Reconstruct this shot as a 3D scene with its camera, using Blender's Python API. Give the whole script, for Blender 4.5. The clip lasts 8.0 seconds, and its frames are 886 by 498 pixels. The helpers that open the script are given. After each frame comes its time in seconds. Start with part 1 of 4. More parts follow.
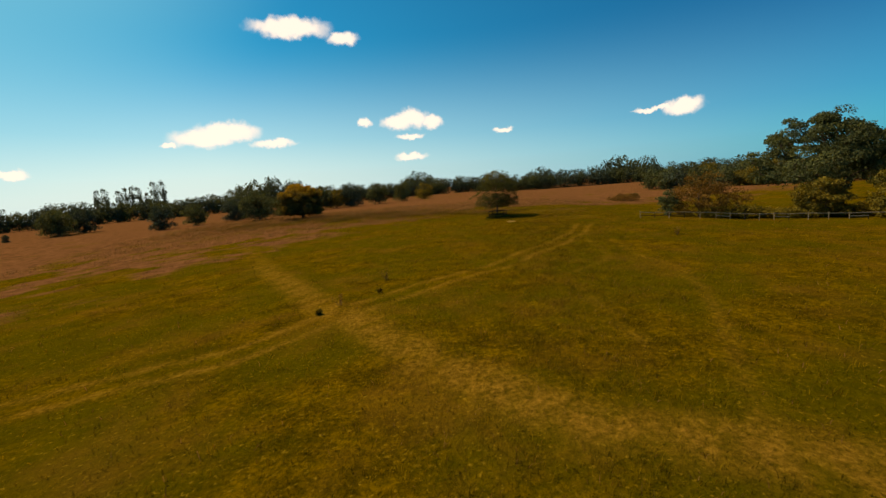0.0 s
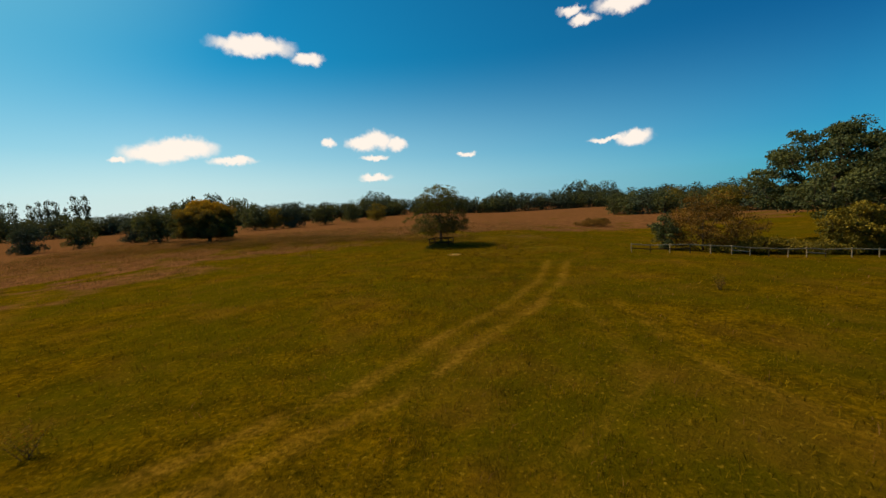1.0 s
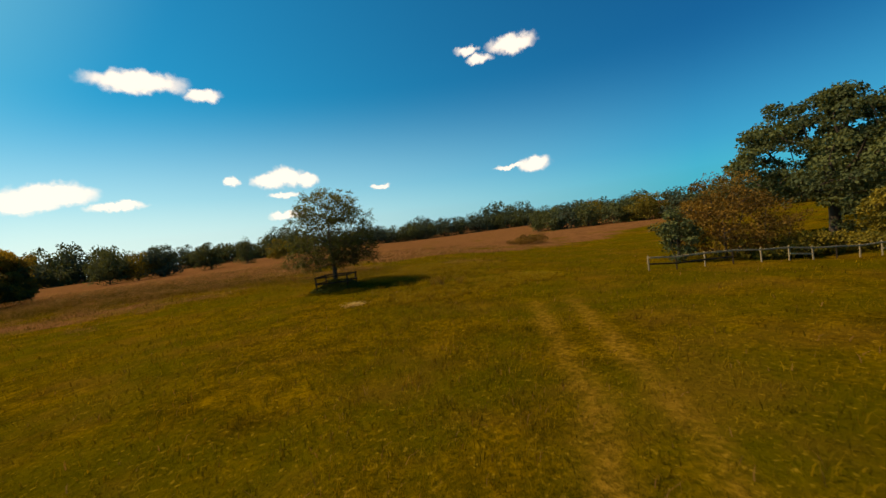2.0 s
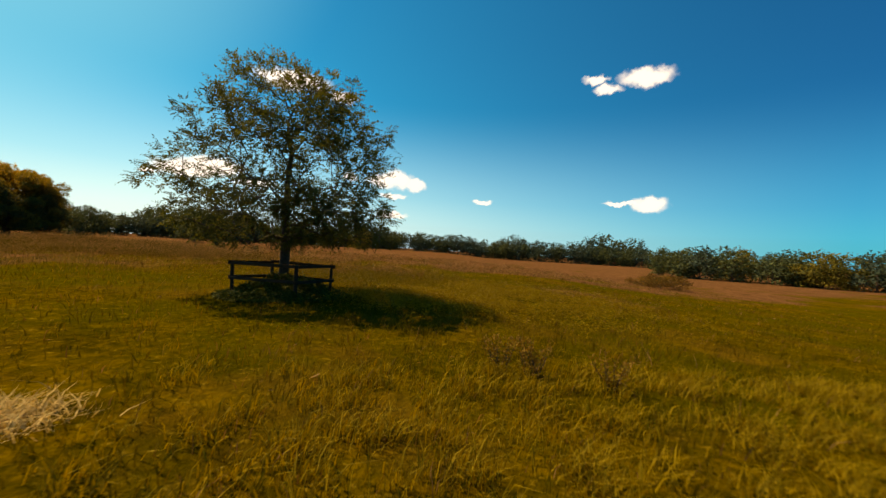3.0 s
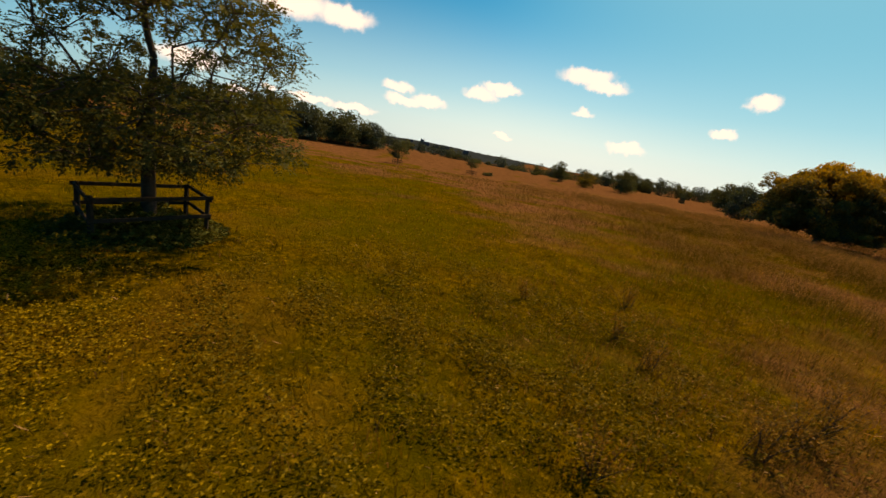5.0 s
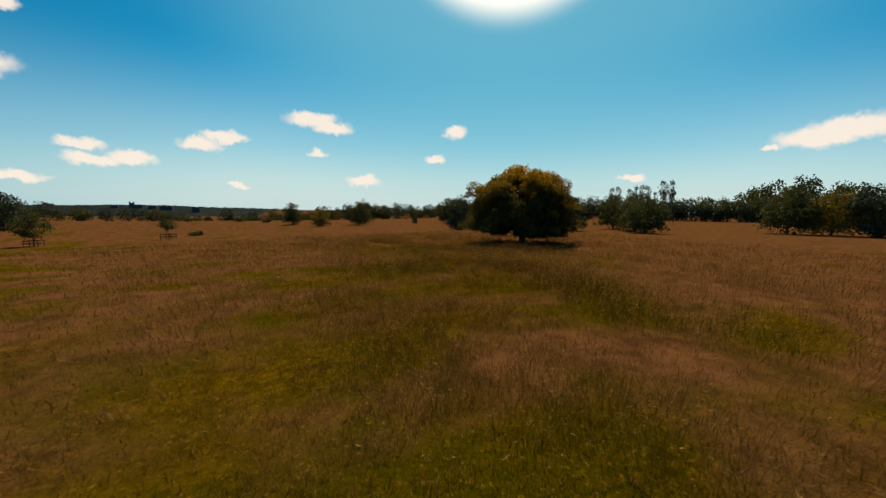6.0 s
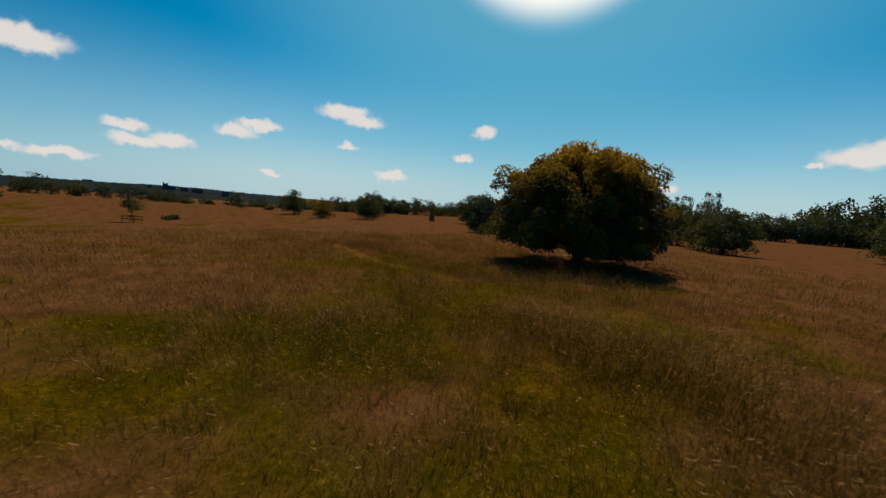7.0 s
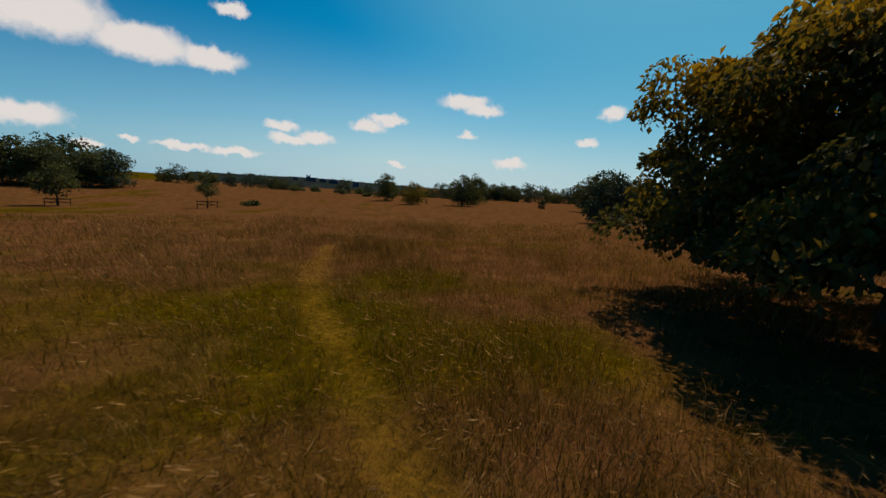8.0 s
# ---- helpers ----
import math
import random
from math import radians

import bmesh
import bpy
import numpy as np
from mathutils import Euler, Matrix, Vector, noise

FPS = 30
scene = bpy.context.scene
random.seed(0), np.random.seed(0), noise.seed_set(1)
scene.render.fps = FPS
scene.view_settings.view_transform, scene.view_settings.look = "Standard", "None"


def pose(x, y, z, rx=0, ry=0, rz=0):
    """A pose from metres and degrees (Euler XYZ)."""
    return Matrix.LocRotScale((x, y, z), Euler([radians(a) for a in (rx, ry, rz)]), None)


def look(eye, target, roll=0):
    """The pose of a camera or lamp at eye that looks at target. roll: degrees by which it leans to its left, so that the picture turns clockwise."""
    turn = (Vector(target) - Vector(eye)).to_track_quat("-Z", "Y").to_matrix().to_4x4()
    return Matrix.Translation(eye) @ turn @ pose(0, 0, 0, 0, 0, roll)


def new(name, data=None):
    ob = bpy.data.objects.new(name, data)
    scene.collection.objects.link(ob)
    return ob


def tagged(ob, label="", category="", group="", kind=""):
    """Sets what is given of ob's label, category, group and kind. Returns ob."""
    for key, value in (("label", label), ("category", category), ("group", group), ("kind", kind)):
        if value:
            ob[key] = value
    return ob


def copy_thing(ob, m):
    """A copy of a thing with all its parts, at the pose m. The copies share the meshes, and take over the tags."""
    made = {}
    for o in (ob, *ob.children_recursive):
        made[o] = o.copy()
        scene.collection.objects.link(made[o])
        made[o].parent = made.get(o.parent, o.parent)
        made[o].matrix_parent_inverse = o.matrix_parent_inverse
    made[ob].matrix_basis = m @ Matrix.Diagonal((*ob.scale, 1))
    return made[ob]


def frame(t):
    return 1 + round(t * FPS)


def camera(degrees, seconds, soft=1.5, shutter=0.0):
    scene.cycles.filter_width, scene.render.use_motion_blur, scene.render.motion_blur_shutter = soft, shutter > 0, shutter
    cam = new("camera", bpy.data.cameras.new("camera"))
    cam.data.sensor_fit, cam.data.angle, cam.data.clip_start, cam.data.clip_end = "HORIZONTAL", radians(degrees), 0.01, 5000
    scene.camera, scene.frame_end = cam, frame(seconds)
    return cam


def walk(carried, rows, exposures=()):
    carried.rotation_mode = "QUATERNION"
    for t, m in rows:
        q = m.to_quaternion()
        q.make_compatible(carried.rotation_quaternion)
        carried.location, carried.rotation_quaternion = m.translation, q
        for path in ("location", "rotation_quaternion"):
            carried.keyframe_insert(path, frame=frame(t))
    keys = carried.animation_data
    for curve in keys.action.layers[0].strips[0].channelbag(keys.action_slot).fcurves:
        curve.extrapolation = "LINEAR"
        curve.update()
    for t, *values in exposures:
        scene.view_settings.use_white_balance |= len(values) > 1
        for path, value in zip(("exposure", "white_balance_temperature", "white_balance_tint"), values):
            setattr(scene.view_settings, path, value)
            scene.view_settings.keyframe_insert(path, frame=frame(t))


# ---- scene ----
# ---------------------------------------------------------------- camera
cam = camera(94.81, 8.0, soft=1.5, shutter=0.05)
walk(cam, [
    (0, pose(-16.471, -72.235, 6.044, 81.356, 4.673, -5.468)),
    (0.5, pose(-12.955, -63.705, 5.592, 82.111, 1.386, -4.552)),
    (1, pose(-9.571, -54.134, 5.273, 84.046, 3.577, -10.487)),
    (1.5, pose(-6.601, -44.672, 4.076, 86.941, 7.430, -16.446)),
    (1.7, pose(-5.740, -40.992, 3.926, 86.938, 9.187, -20.824)),
    (2.8, pose(1.965, -18.377, 2.224, 89.320, 1.618, -17.109)),
    (3, pose(3.248, -15.179, 1.835, 90.163, -3.087, -9.015)),
    (3.2, pose(4.275, -11.348, 1.680, 89.864, -6.132, 2.802)),
    (3.5, pose(5.409, -6.273, 1.609, 88.429, -11.238, 23.247)),
    (3.7, pose(5.930, -3.650, 1.400, 85.450, -15.000, 40.700)),
    (4, pose(7.453, -0.876, 1.626, 79.565, -17.005, 65.774)),
    (4.2, pose(8.854, 1.335, 1.882, 77.150, -17.596, 82.241)),
    (4.5, pose(10.394, 4.663, 2.406, 74.606, -14.597, 99.047)),
    (4.7, pose(10.275, 6.847, 2.749, 74.536, -8.723, 103.077)),
    (5, pose(9.560, 9.485, 3.608, 76.020, -10.316, 99.658)),
    (5.2, pose(9.216, 10.904, 4.252, 78.113, -10.073, 90.441)),
    (6.3, pose(-8.095, 19.083, 4.414, 85.314, 1.823, 62.447)),
    (6.5, pose(-10.822, 20.747, 3.961, 85.115, 2.546, 61.924)),
    (7, pose(-19.004, 25.123, 4.179, 84.389, -4.269, 69.029)),
    (7.2, pose(-22.310, 27.108, 4.360, 82.618, -7.235, 75.231)),
    (7.5, pose(-26.300, 30.544, 3.875, 80.695, -12.460, 85.571)),
    (7.8, pose(-32.381, 32.466, 3.717, 80.671, -7.545, 87.134)),
    (8, pose(-35.844, 33.635, 3.446, 81.629, -3.771, 85.361)),
], [(0, .34, 7800, 15), (.5, .2, 7400, 13), (1.0, .2, 7100, 12), (1.7, .38, 7400, 12), (2.8, .58, 8200, 13), (3.2, .66, 8200, 14), (3.5, .78, 7700, 20),
    (4.0, .98, 8900, 32), (4.5, .6, 9000, 28), (5.0, .42, 8900, 24), (5.3, .34, 8400, 18), (6.2, .0, 6950, 11), (7.0, -.2, 6450, 10), (8.0, -.2, 6500, 12)])

# ---------------------------------------------------------------- light
SUN_AZ, SUN_EL = -58.0, 54.0          # compass degrees from +y, degrees above the horizon
SUN_DIR = Vector((math.sin(radians(SUN_AZ)) * math.cos(radians(SUN_EL)),
                  math.cos(radians(SUN_AZ)) * math.cos(radians(SUN_EL)), math.sin(radians(SUN_EL))))
sun_data = bpy.data.lights.new("sun", "SUN")
sun_data.energy, sun_data.angle, sun_data.color = 5.0, radians(0.53), (1.0, 0.82, 0.55)
sun_lamp = new("sun", sun_data)
sun_lamp.matrix_world = look(SUN_DIR * 100, (0, 0, 0))

# clouds: compass azimuth, elevation, half width, half height (degrees)
CLOUDS_NORTH = [
    (-12.3, 20.3, 4.3, 1.1), (-6.0, 19.3, 2.0, .7), (-23.5, 8.0, 3.6, 1.0), (-21.2, 8.6, 3.6, 1.2), (-16.0, 7.1, 2.6, .55),
    (-27.3, 7.3, .8, .35), (-4.3, 9.2, .9, .6), (.2, 9.1, 2.2, .9), (2.0, 9.4, 2.3, 1.2), (4.6, 8.8, 1.3, .9), (1.6, 7.2, 1.9, .4),
    (14.2, 6.9, 1.3, .3), (35.6, 7.0, 2.0, 1.0), (32.8, 7.2, 2.6, .3), (34.6, 22.2, 2.9, .9), (30.0, 21.2, 1.6, .5), (28.6, 22.3, 1.5, .45), (-41.0, 4.5, 1.6, .5), (1.4, 4.5, 2.2, .5)]
CLOUDS_WEST = [
    (-83.2, 11.6, 3.2, 1.0), (-80.6, 10.7, 2.6, .9), (-64.0, 10.6, 1.5, 1.0), (-96.0, 7.6, 2.2, .8), (-93.4, 8.6, 2.6, .7), (-105.8, 5.0, 2.6, .7),
    (-102.6, 5.5, 2.4, .8), (-106.8, 6.6, 2.1, .7), (-66.7, 7.0, 1.3, .6), (-82.4, 7.4, 1.2, .55), (-112.0, 2.9, 3.0, .5), (-117.5, 3.0, 3.0, .5), (-92.0, 2.9, 1.2, .4), (-126.0, 2.3, 1.4, .5), (-122.4, 3.2, .9, .4),
    (-76.6, 3.9, 2.2, .8), (-114.5, 13.0, 3.6, 1.2), (-121.0, 13.3, 5.0, 1.8), (-128.5, 14.2, 5.5, 2.4), (-112.3, 18.4, 1.9, .7), (-130.5, 4.6, 3.4, 1.2)]


def build_world():
    world = bpy.data.worlds.new("daylight")
    scene.world = world
    world.use_nodes = True
    nt = world.node_tree
    nd, ln = nt.nodes, nt.links
    nd.clear()
    sky = nd.new("ShaderNodeTexSky")
    sky.sky_type, sky.sun_disc = "NISHITA", False
    sky.sun_elevation, sky.sun_rotation = radians(SUN_EL), radians(SUN_AZ % 360)
    sky.air_density, sky.dust_density, sky.ozone_density, sky.altitude = 1.0, 0.7, 4.0, 60
    grade = nd.new("ShaderNodeHueSaturation")
    grade.inputs["Saturation"].default_value = 2.05
    grade.inputs["Hue"].default_value = 0.476
    grade.inputs["Value"].default_value = SKY_VALUE
    ln.new(sky.outputs[0], grade.inputs["Color"])
    co = nd.new("ShaderNodeTexCoord").outputs["Generated"]
    # ragged edges of the clouds: the direction is pushed about by noise
    nz = nd.new("ShaderNodeTexNoise")
    nz.inputs["Scale"].default_value, nz.inputs["Detail"].default_value, nz.inputs["Roughness"].default_value = 34, 5, 0.6
    ln.new(co, nz.inputs["Vector"])
    sub = nd.new("ShaderNodeVectorMath"); sub.operation = "SUBTRACT"
    ln.new(nz.outputs["Color"], sub.inputs[0]); sub.inputs[1].default_value = (.5, .5, .5)
    sc = nd.new("ShaderNodeVectorMath"); sc.operation = "SCALE"
    ln.new(sub.outputs[0], sc.inputs[0]); sc.inputs["Scale"].default_value = 0.036
    add = nd.new("ShaderNodeVectorMath"); add.operation = "ADD"
    ln.new(co, add.inputs[0]); ln.new(sc.outputs[0], add.inputs[1])
    best = None
    for az, el, wide, high in CLOUDS_NORTH + CLOUDS_WEST:
        a, e = radians(az), radians(el)
        mp = nd.new("ShaderNodeMapping"); mp.vector_type = "TEXTURE"
        mp.inputs["Location"].default_value = (math.sin(a) * math.cos(e), math.cos(a) * math.cos(e), math.sin(e))
        mp.inputs["Rotation"].default_value = (0, 0, -a)
        mp.inputs["Scale"].default_value = (radians(wide * 1.12), 0.6, radians(high * 1.12))
        ln.new(add.outputs[0], mp.inputs["Vector"])
        le = nd.new("ShaderNodeVectorMath"); le.operation = "LENGTH"
        ln.new(mp.outputs[0], le.inputs[0])
        if best is None:
            best = le.outputs["Value"]
        else:
            mn = nd.new("ShaderNodeMath"); mn.operation = "MINIMUM"
            ln.new(best, mn.inputs[0]); ln.new(le.outputs["Value"], mn.inputs[1])
            best = mn.outputs[0]
    rng = nd.new("ShaderNodeMapRange"); rng.interpolation_type = "SMOOTHSTEP"
    ln.new(best, rng.inputs["Value"])
    rng.inputs["From Min"].default_value, rng.inputs["From Max"].default_value = 1.12, 0.5
    rng.inputs["To Min"].default_value, rng.inputs["To Max"].default_value = 0, 0.95
    mix = nd.new("ShaderNodeMix"); mix.data_type = "RGBA"
    ln.new(rng.outputs[0], mix.inputs[0])
    # pale haze towards the horizon
    sep = nd.new("ShaderNodeSeparateXYZ"); ln.new(co, sep.inputs[0])
    low = nd.new("ShaderNodeMapRange"); low.interpolation_type = "SMOOTHSTEP"
    ln.new(sep.outputs["Z"], low.inputs["Value"])
    low.inputs["From Min"].default_value, low.inputs["From Max"].default_value = 0.34, -0.03
    low.inputs["To Max"].default_value = 0.92
    side = nd.new("ShaderNodeVectorMath"); side.operation = "DOT_PRODUCT"
    ln.new(co, side.inputs[0]); side.inputs[1].default_value = (math.sin(radians(SUN_AZ)), math.cos(radians(SUN_AZ)), 0)
    lit = nd.new("ShaderNodeMapRange")
    ln.new(side.outputs["Value"], lit.inputs["Value"])
    lit.inputs["From Min"].default_value, lit.inputs["From Max"].default_value = -0.3, 0.8
    lit.inputs["To Min"].default_value, lit.inputs["To Max"].default_value = 0.6, 1.0
    both = nd.new("ShaderNodeMath"); both.operation = "MULTIPLY"
    ln.new(low.outputs[0], both.inputs[0]); ln.new(lit.outputs[0], both.inputs[1])
    deep = nd.new("ShaderNodeMix"); deep.data_type, deep.blend_type = "RGBA", "MULTIPLY"     # deeper blue away from the sun
    away = nd.new("ShaderNodeMapRange")
    ln.new(side.outputs["Value"], away.inputs["Value"])
    away.inputs["From Min"].default_value, away.inputs["From Max"].default_value = 0.82, -0.38
    ln.new(away.outputs[0], deep.inputs[0])
    deep.inputs[7].default_value = (0.02, 0.54, 0.78, 1)
    haze = nd.new("ShaderNodeMix"); haze.data_type = "RGBA"
    ln.new(both.outputs[0], haze.inputs[0]); ln.new(deep.outputs[2], haze.inputs[6])
    hue = nd.new("ShaderNodeMix"); hue.data_type = "RGBA"                                  # whiter under the sun, bluer away from it
    ln.new(away.outputs[0], hue.inputs[0])
    hue.inputs[6].default_value, hue.inputs[7].default_value = (5.0, 7.1, 7.8, 1), (0.5, 4.2, 7.0, 1)
    ln.new(hue.outputs[2], haze.inputs[7])
    ln.new(grade.outputs[0], deep.inputs[6])
    mix.inputs[7].default_value = (CLOUD_VALUE, CLOUD_VALUE * .93, CLOUD_VALUE * .87, 1)
    # sun's glare painted into the sky, with a wide veil, below the sun lamp
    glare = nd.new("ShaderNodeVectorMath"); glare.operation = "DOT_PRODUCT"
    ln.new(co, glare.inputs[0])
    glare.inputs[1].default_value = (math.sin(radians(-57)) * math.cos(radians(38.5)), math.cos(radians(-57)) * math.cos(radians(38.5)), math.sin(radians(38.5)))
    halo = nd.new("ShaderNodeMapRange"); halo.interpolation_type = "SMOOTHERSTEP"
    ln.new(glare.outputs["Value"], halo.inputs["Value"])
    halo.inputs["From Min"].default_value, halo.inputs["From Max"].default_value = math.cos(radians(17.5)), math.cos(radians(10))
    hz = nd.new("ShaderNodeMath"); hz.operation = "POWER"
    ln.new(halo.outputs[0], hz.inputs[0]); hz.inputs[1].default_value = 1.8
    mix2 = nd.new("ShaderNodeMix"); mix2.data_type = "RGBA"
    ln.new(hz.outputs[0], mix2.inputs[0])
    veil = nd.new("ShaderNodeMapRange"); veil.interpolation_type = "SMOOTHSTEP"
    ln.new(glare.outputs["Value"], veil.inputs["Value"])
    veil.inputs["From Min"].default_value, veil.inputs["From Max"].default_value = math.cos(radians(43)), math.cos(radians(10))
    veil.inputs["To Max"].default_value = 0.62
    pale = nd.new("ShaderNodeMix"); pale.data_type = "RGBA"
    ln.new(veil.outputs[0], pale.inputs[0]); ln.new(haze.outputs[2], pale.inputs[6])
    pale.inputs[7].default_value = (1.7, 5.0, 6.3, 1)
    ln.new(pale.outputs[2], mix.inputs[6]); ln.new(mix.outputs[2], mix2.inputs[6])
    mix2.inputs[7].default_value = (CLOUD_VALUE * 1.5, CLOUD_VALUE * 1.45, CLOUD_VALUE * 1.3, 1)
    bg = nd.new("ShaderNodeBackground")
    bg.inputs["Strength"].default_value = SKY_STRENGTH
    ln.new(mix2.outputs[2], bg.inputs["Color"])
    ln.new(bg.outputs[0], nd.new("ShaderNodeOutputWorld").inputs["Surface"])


SKY_STRENGTH, SKY_VALUE, CLOUD_VALUE = 0.1, 0.88, 8.8
build_world()

# ---------------------------------------------------------------- materials


def noise_node(nt, scale, detail=4, rough=0.6, coord="Object", vec=None):
    n = nt.nodes.new("ShaderNodeTexNoise")
    n.inputs["Scale"].default_value, n.inputs["Detail"].default_value, n.inputs["Roughness"].default_value = scale, detail, rough
    if vec is None:
        vec = nt.nodes.new("ShaderNodeTexCoord").outputs[coord]
    nt.links.new(vec, n.inputs["Vector"])
    return n.outputs["Fac"]


def ramp_node(nt, fac, stops):
    r = nt.nodes.new("ShaderNodeValToRGB")
    while len(r.color_ramp.elements) < len(stops):
        r.color_ramp.elements.new(0.5)
    for el, (p, c) in zip(r.color_ramp.elements, stops):
        el.position, el.color = p, (*c, 1)
    nt.links.new(fac, r.inputs[0])
    return r.outputs[0]


def mix_node(nt, fac, a, b, blend="MIX"):
    m = nt.nodes.new("ShaderNodeMix")
    m.data_type, m.blend_type = "RGBA", blend
    for sock, v in ((m.inputs[0], fac), (m.inputs[6], a), (m.inputs[7], b)):
        if isinstance(v, (int, float)):
            sock.default_value = v
        elif isinstance(v, tuple):
            sock.default_value = (*v, 1)
        else:
            nt.links.new(v, sock)
    return m.outputs[2]


def math_node(nt, op, a, b=0.0, clamp=False):
    m = nt.nodes.new("ShaderNodeMath")
    m.operation, m.use_clamp = op, clamp
    for sock, v in ((m.inputs[0], a), (m.inputs[1], b)):
        if isinstance(v, (int, float)):
            sock.default_value = v
        else:
            nt.links.new(v, sock)
    return m.outputs[0]


def attr_node(nt, name):
    a = nt.nodes.new("ShaderNodeAttribute")
    a.attribute_name = name
    return a.outputs["Fac"]


def start_material(name, rough=0.8, spec=0.2):
    m = bpy.data.materials.new(name)
    m.use_nodes = True
    nt = m.node_tree
    b = nt.nodes["Principled BSDF"]
    b.inputs["Roughness"].default_value = rough
    b.inputs["Specular IOR Level"].default_value = spec
    return m, nt, b


def bump(nt, b, height, strength=0.5, distance=0.05):
    n = nt.nodes.new("ShaderNodeBump")
    n.inputs["Strength"].default_value, n.inputs["Distance"].default_value = strength, distance
    nt.links.new(height, n.inputs["Height"])
    nt.links.new(n.outputs[0], b.inputs["Normal"])


def leaf_material(name, dark, light, glow=0.35, rough=0.75):
    """Leaves: two greens by leaf, part of the light passes through."""
    m, nt, b = start_material(name, rough, 0.1)
    col = ramp_node(nt, attr_node(nt, "tone"), [(0.0, dark), (1.0, light)])
    nt.links.new(col, b.inputs["Base Color"])
    tr = nt.nodes.new("ShaderNodeBsdfTranslucent")
    warm = mix_node(nt, 1.0, col, (1.5, 1.25, 0.5), "MULTIPLY")
    nt.links.new(warm, tr.inputs["Color"])
    mx = nt.nodes.new("ShaderNodeMixShader")
    mx.inputs[0].default_value = glow
    nt.links.new(b.outputs[0], mx.inputs[1]); nt.links.new(tr.outputs[0], mx.inputs[2])
    nt.links.new(mx.outputs[0], nt.nodes["Material Output"].inputs["Surface"])
    return m


def bark_material(name, a, c):
    m, nt, b = start_material(name, 0.9, 0.15)
    n1 = noise_node(nt, 14, 6)
    n2 = noise_node(nt, 1.5, 3)
    col = mix_node(nt, math_node(nt, "MULTIPLY", n2, 0.6), ramp_node(nt, n1, [(0.3, a), (0.7, c)]), tuple(x * 1.5 for x in a))
    nt.links.new(col, b.inputs["Base Color"])
    bump(nt, b, n1, 0.8, 0.03)
    return m


GREEN_A, GREEN_B = (0.048, 0.031, 0.001), (0.124, 0.074, 0.002)
DRY_A, DRY_B = (0.066, 0.031, 0.011), (0.140, 0.064, 0.025)


def shifted(nt, vec, by=(37.0, 11.0, 0.0)):
    a = nt.nodes.new("ShaderNodeVectorMath")
    a.operation = "ADD"
    nt.links.new(vec, a.inputs[0])
    a.inputs[1].default_value = by
    return a.outputs[0]


def meadow_material():
    m, nt, b = start_material("meadow_ground", 1.0, 0.0)
    vec = nt.nodes.new("ShaderNodeTexCoord").outputs["Object"]
    fine, mid, broad = noise_node(nt, 5, 6, 0.7, vec=vec), noise_node(nt, 0.55, 4, 0.6, vec=vec), noise_node(nt, 0.07, 3, 0.5, vec=vec)
    blot = ramp_node(nt, noise_node(nt, 0.62, 8, 0.78, vec=vec), [(0.38, (0, 0, 0)), (0.60, (1, 1, 1))])
    green = mix_node(nt, blot, GREEN_A, GREEN_B)
    green = mix_node(nt, ramp_node(nt, fine, [(0.40, (0, 0, 0)), (0.60, (1, 1, 1))]), mix_node(nt, 1.0, green, (0.45, 0.52, 0.5), "MULTIPLY"), green)
    lush = ramp_node(nt, noise_node(nt, 0.13, 5, 0.62, vec=vec), [(0.41, (0, 0, 0)), (0.57, (1, 1, 1))])
    green = mix_node(nt, math_node(nt, "MULTIPLY", lush, 0.72), green, (0.044, 0.039, 0.001))
    bronze = ramp_node(nt, noise_node(nt, 0.21, 5, 0.66, vec=shifted(nt, vec)), [(0.50, (0, 0, 0)), (0.66, (1, 1, 1))])
    green = mix_node(nt, math_node(nt, "MULTIPLY", bronze, 0.4), green, (0.110, 0.056, 0.007))
    specks = ramp_node(nt, noise_node(nt, 7.5, 3, 0.6, vec=vec), [(0.60, (0, 0, 0)), (0.70, (1, 1, 1))])
    green = mix_node(nt, math_node(nt, "MULTIPLY", specks, 0.55), green, (0.22, 0.14, 0.012))
    dry = mix_node(nt, blot, DRY_A, DRY_B)
    f = math_node(nt, "ADD", attr_node(nt, "dry"), math_node(nt, "MULTIPLY", math_node(nt, "SUBTRACT", broad, 0.5), 0.9))
    f = math_node(nt, "ADD", f, math_node(nt, "MULTIPLY", math_node(nt, "SUBTRACT", mid, 0.5), 0.7))
    f = ramp_node(nt, f, [(0.3, (0, 0, 0)), (0.75, (1, 1, 1))])
    col = mix_node(nt, f, green, dry)
    worn = mix_node(nt, ramp_node(nt, fine, [(0.35, (0, 0, 0)), (0.65, (1, 1, 1))]), (0.070, 0.042, 0.004), (0.215, 0.118, 0.014))
    t = math_node(nt, "MULTIPLY", attr_node(nt, "track"), math_node(nt, "ADD", math_node(nt, "MULTIPLY", fine, 0.9), 0.35), True)
    col = mix_node(nt, t, col, worn)
    nt.links.new(col, b.inputs["Base Color"])
    h = math_node(nt, "ADD", math_node(nt, "MULTIPLY", fine, 0.5), mid)
    bump(nt, b, h, 0.9, 0.30)
    return m


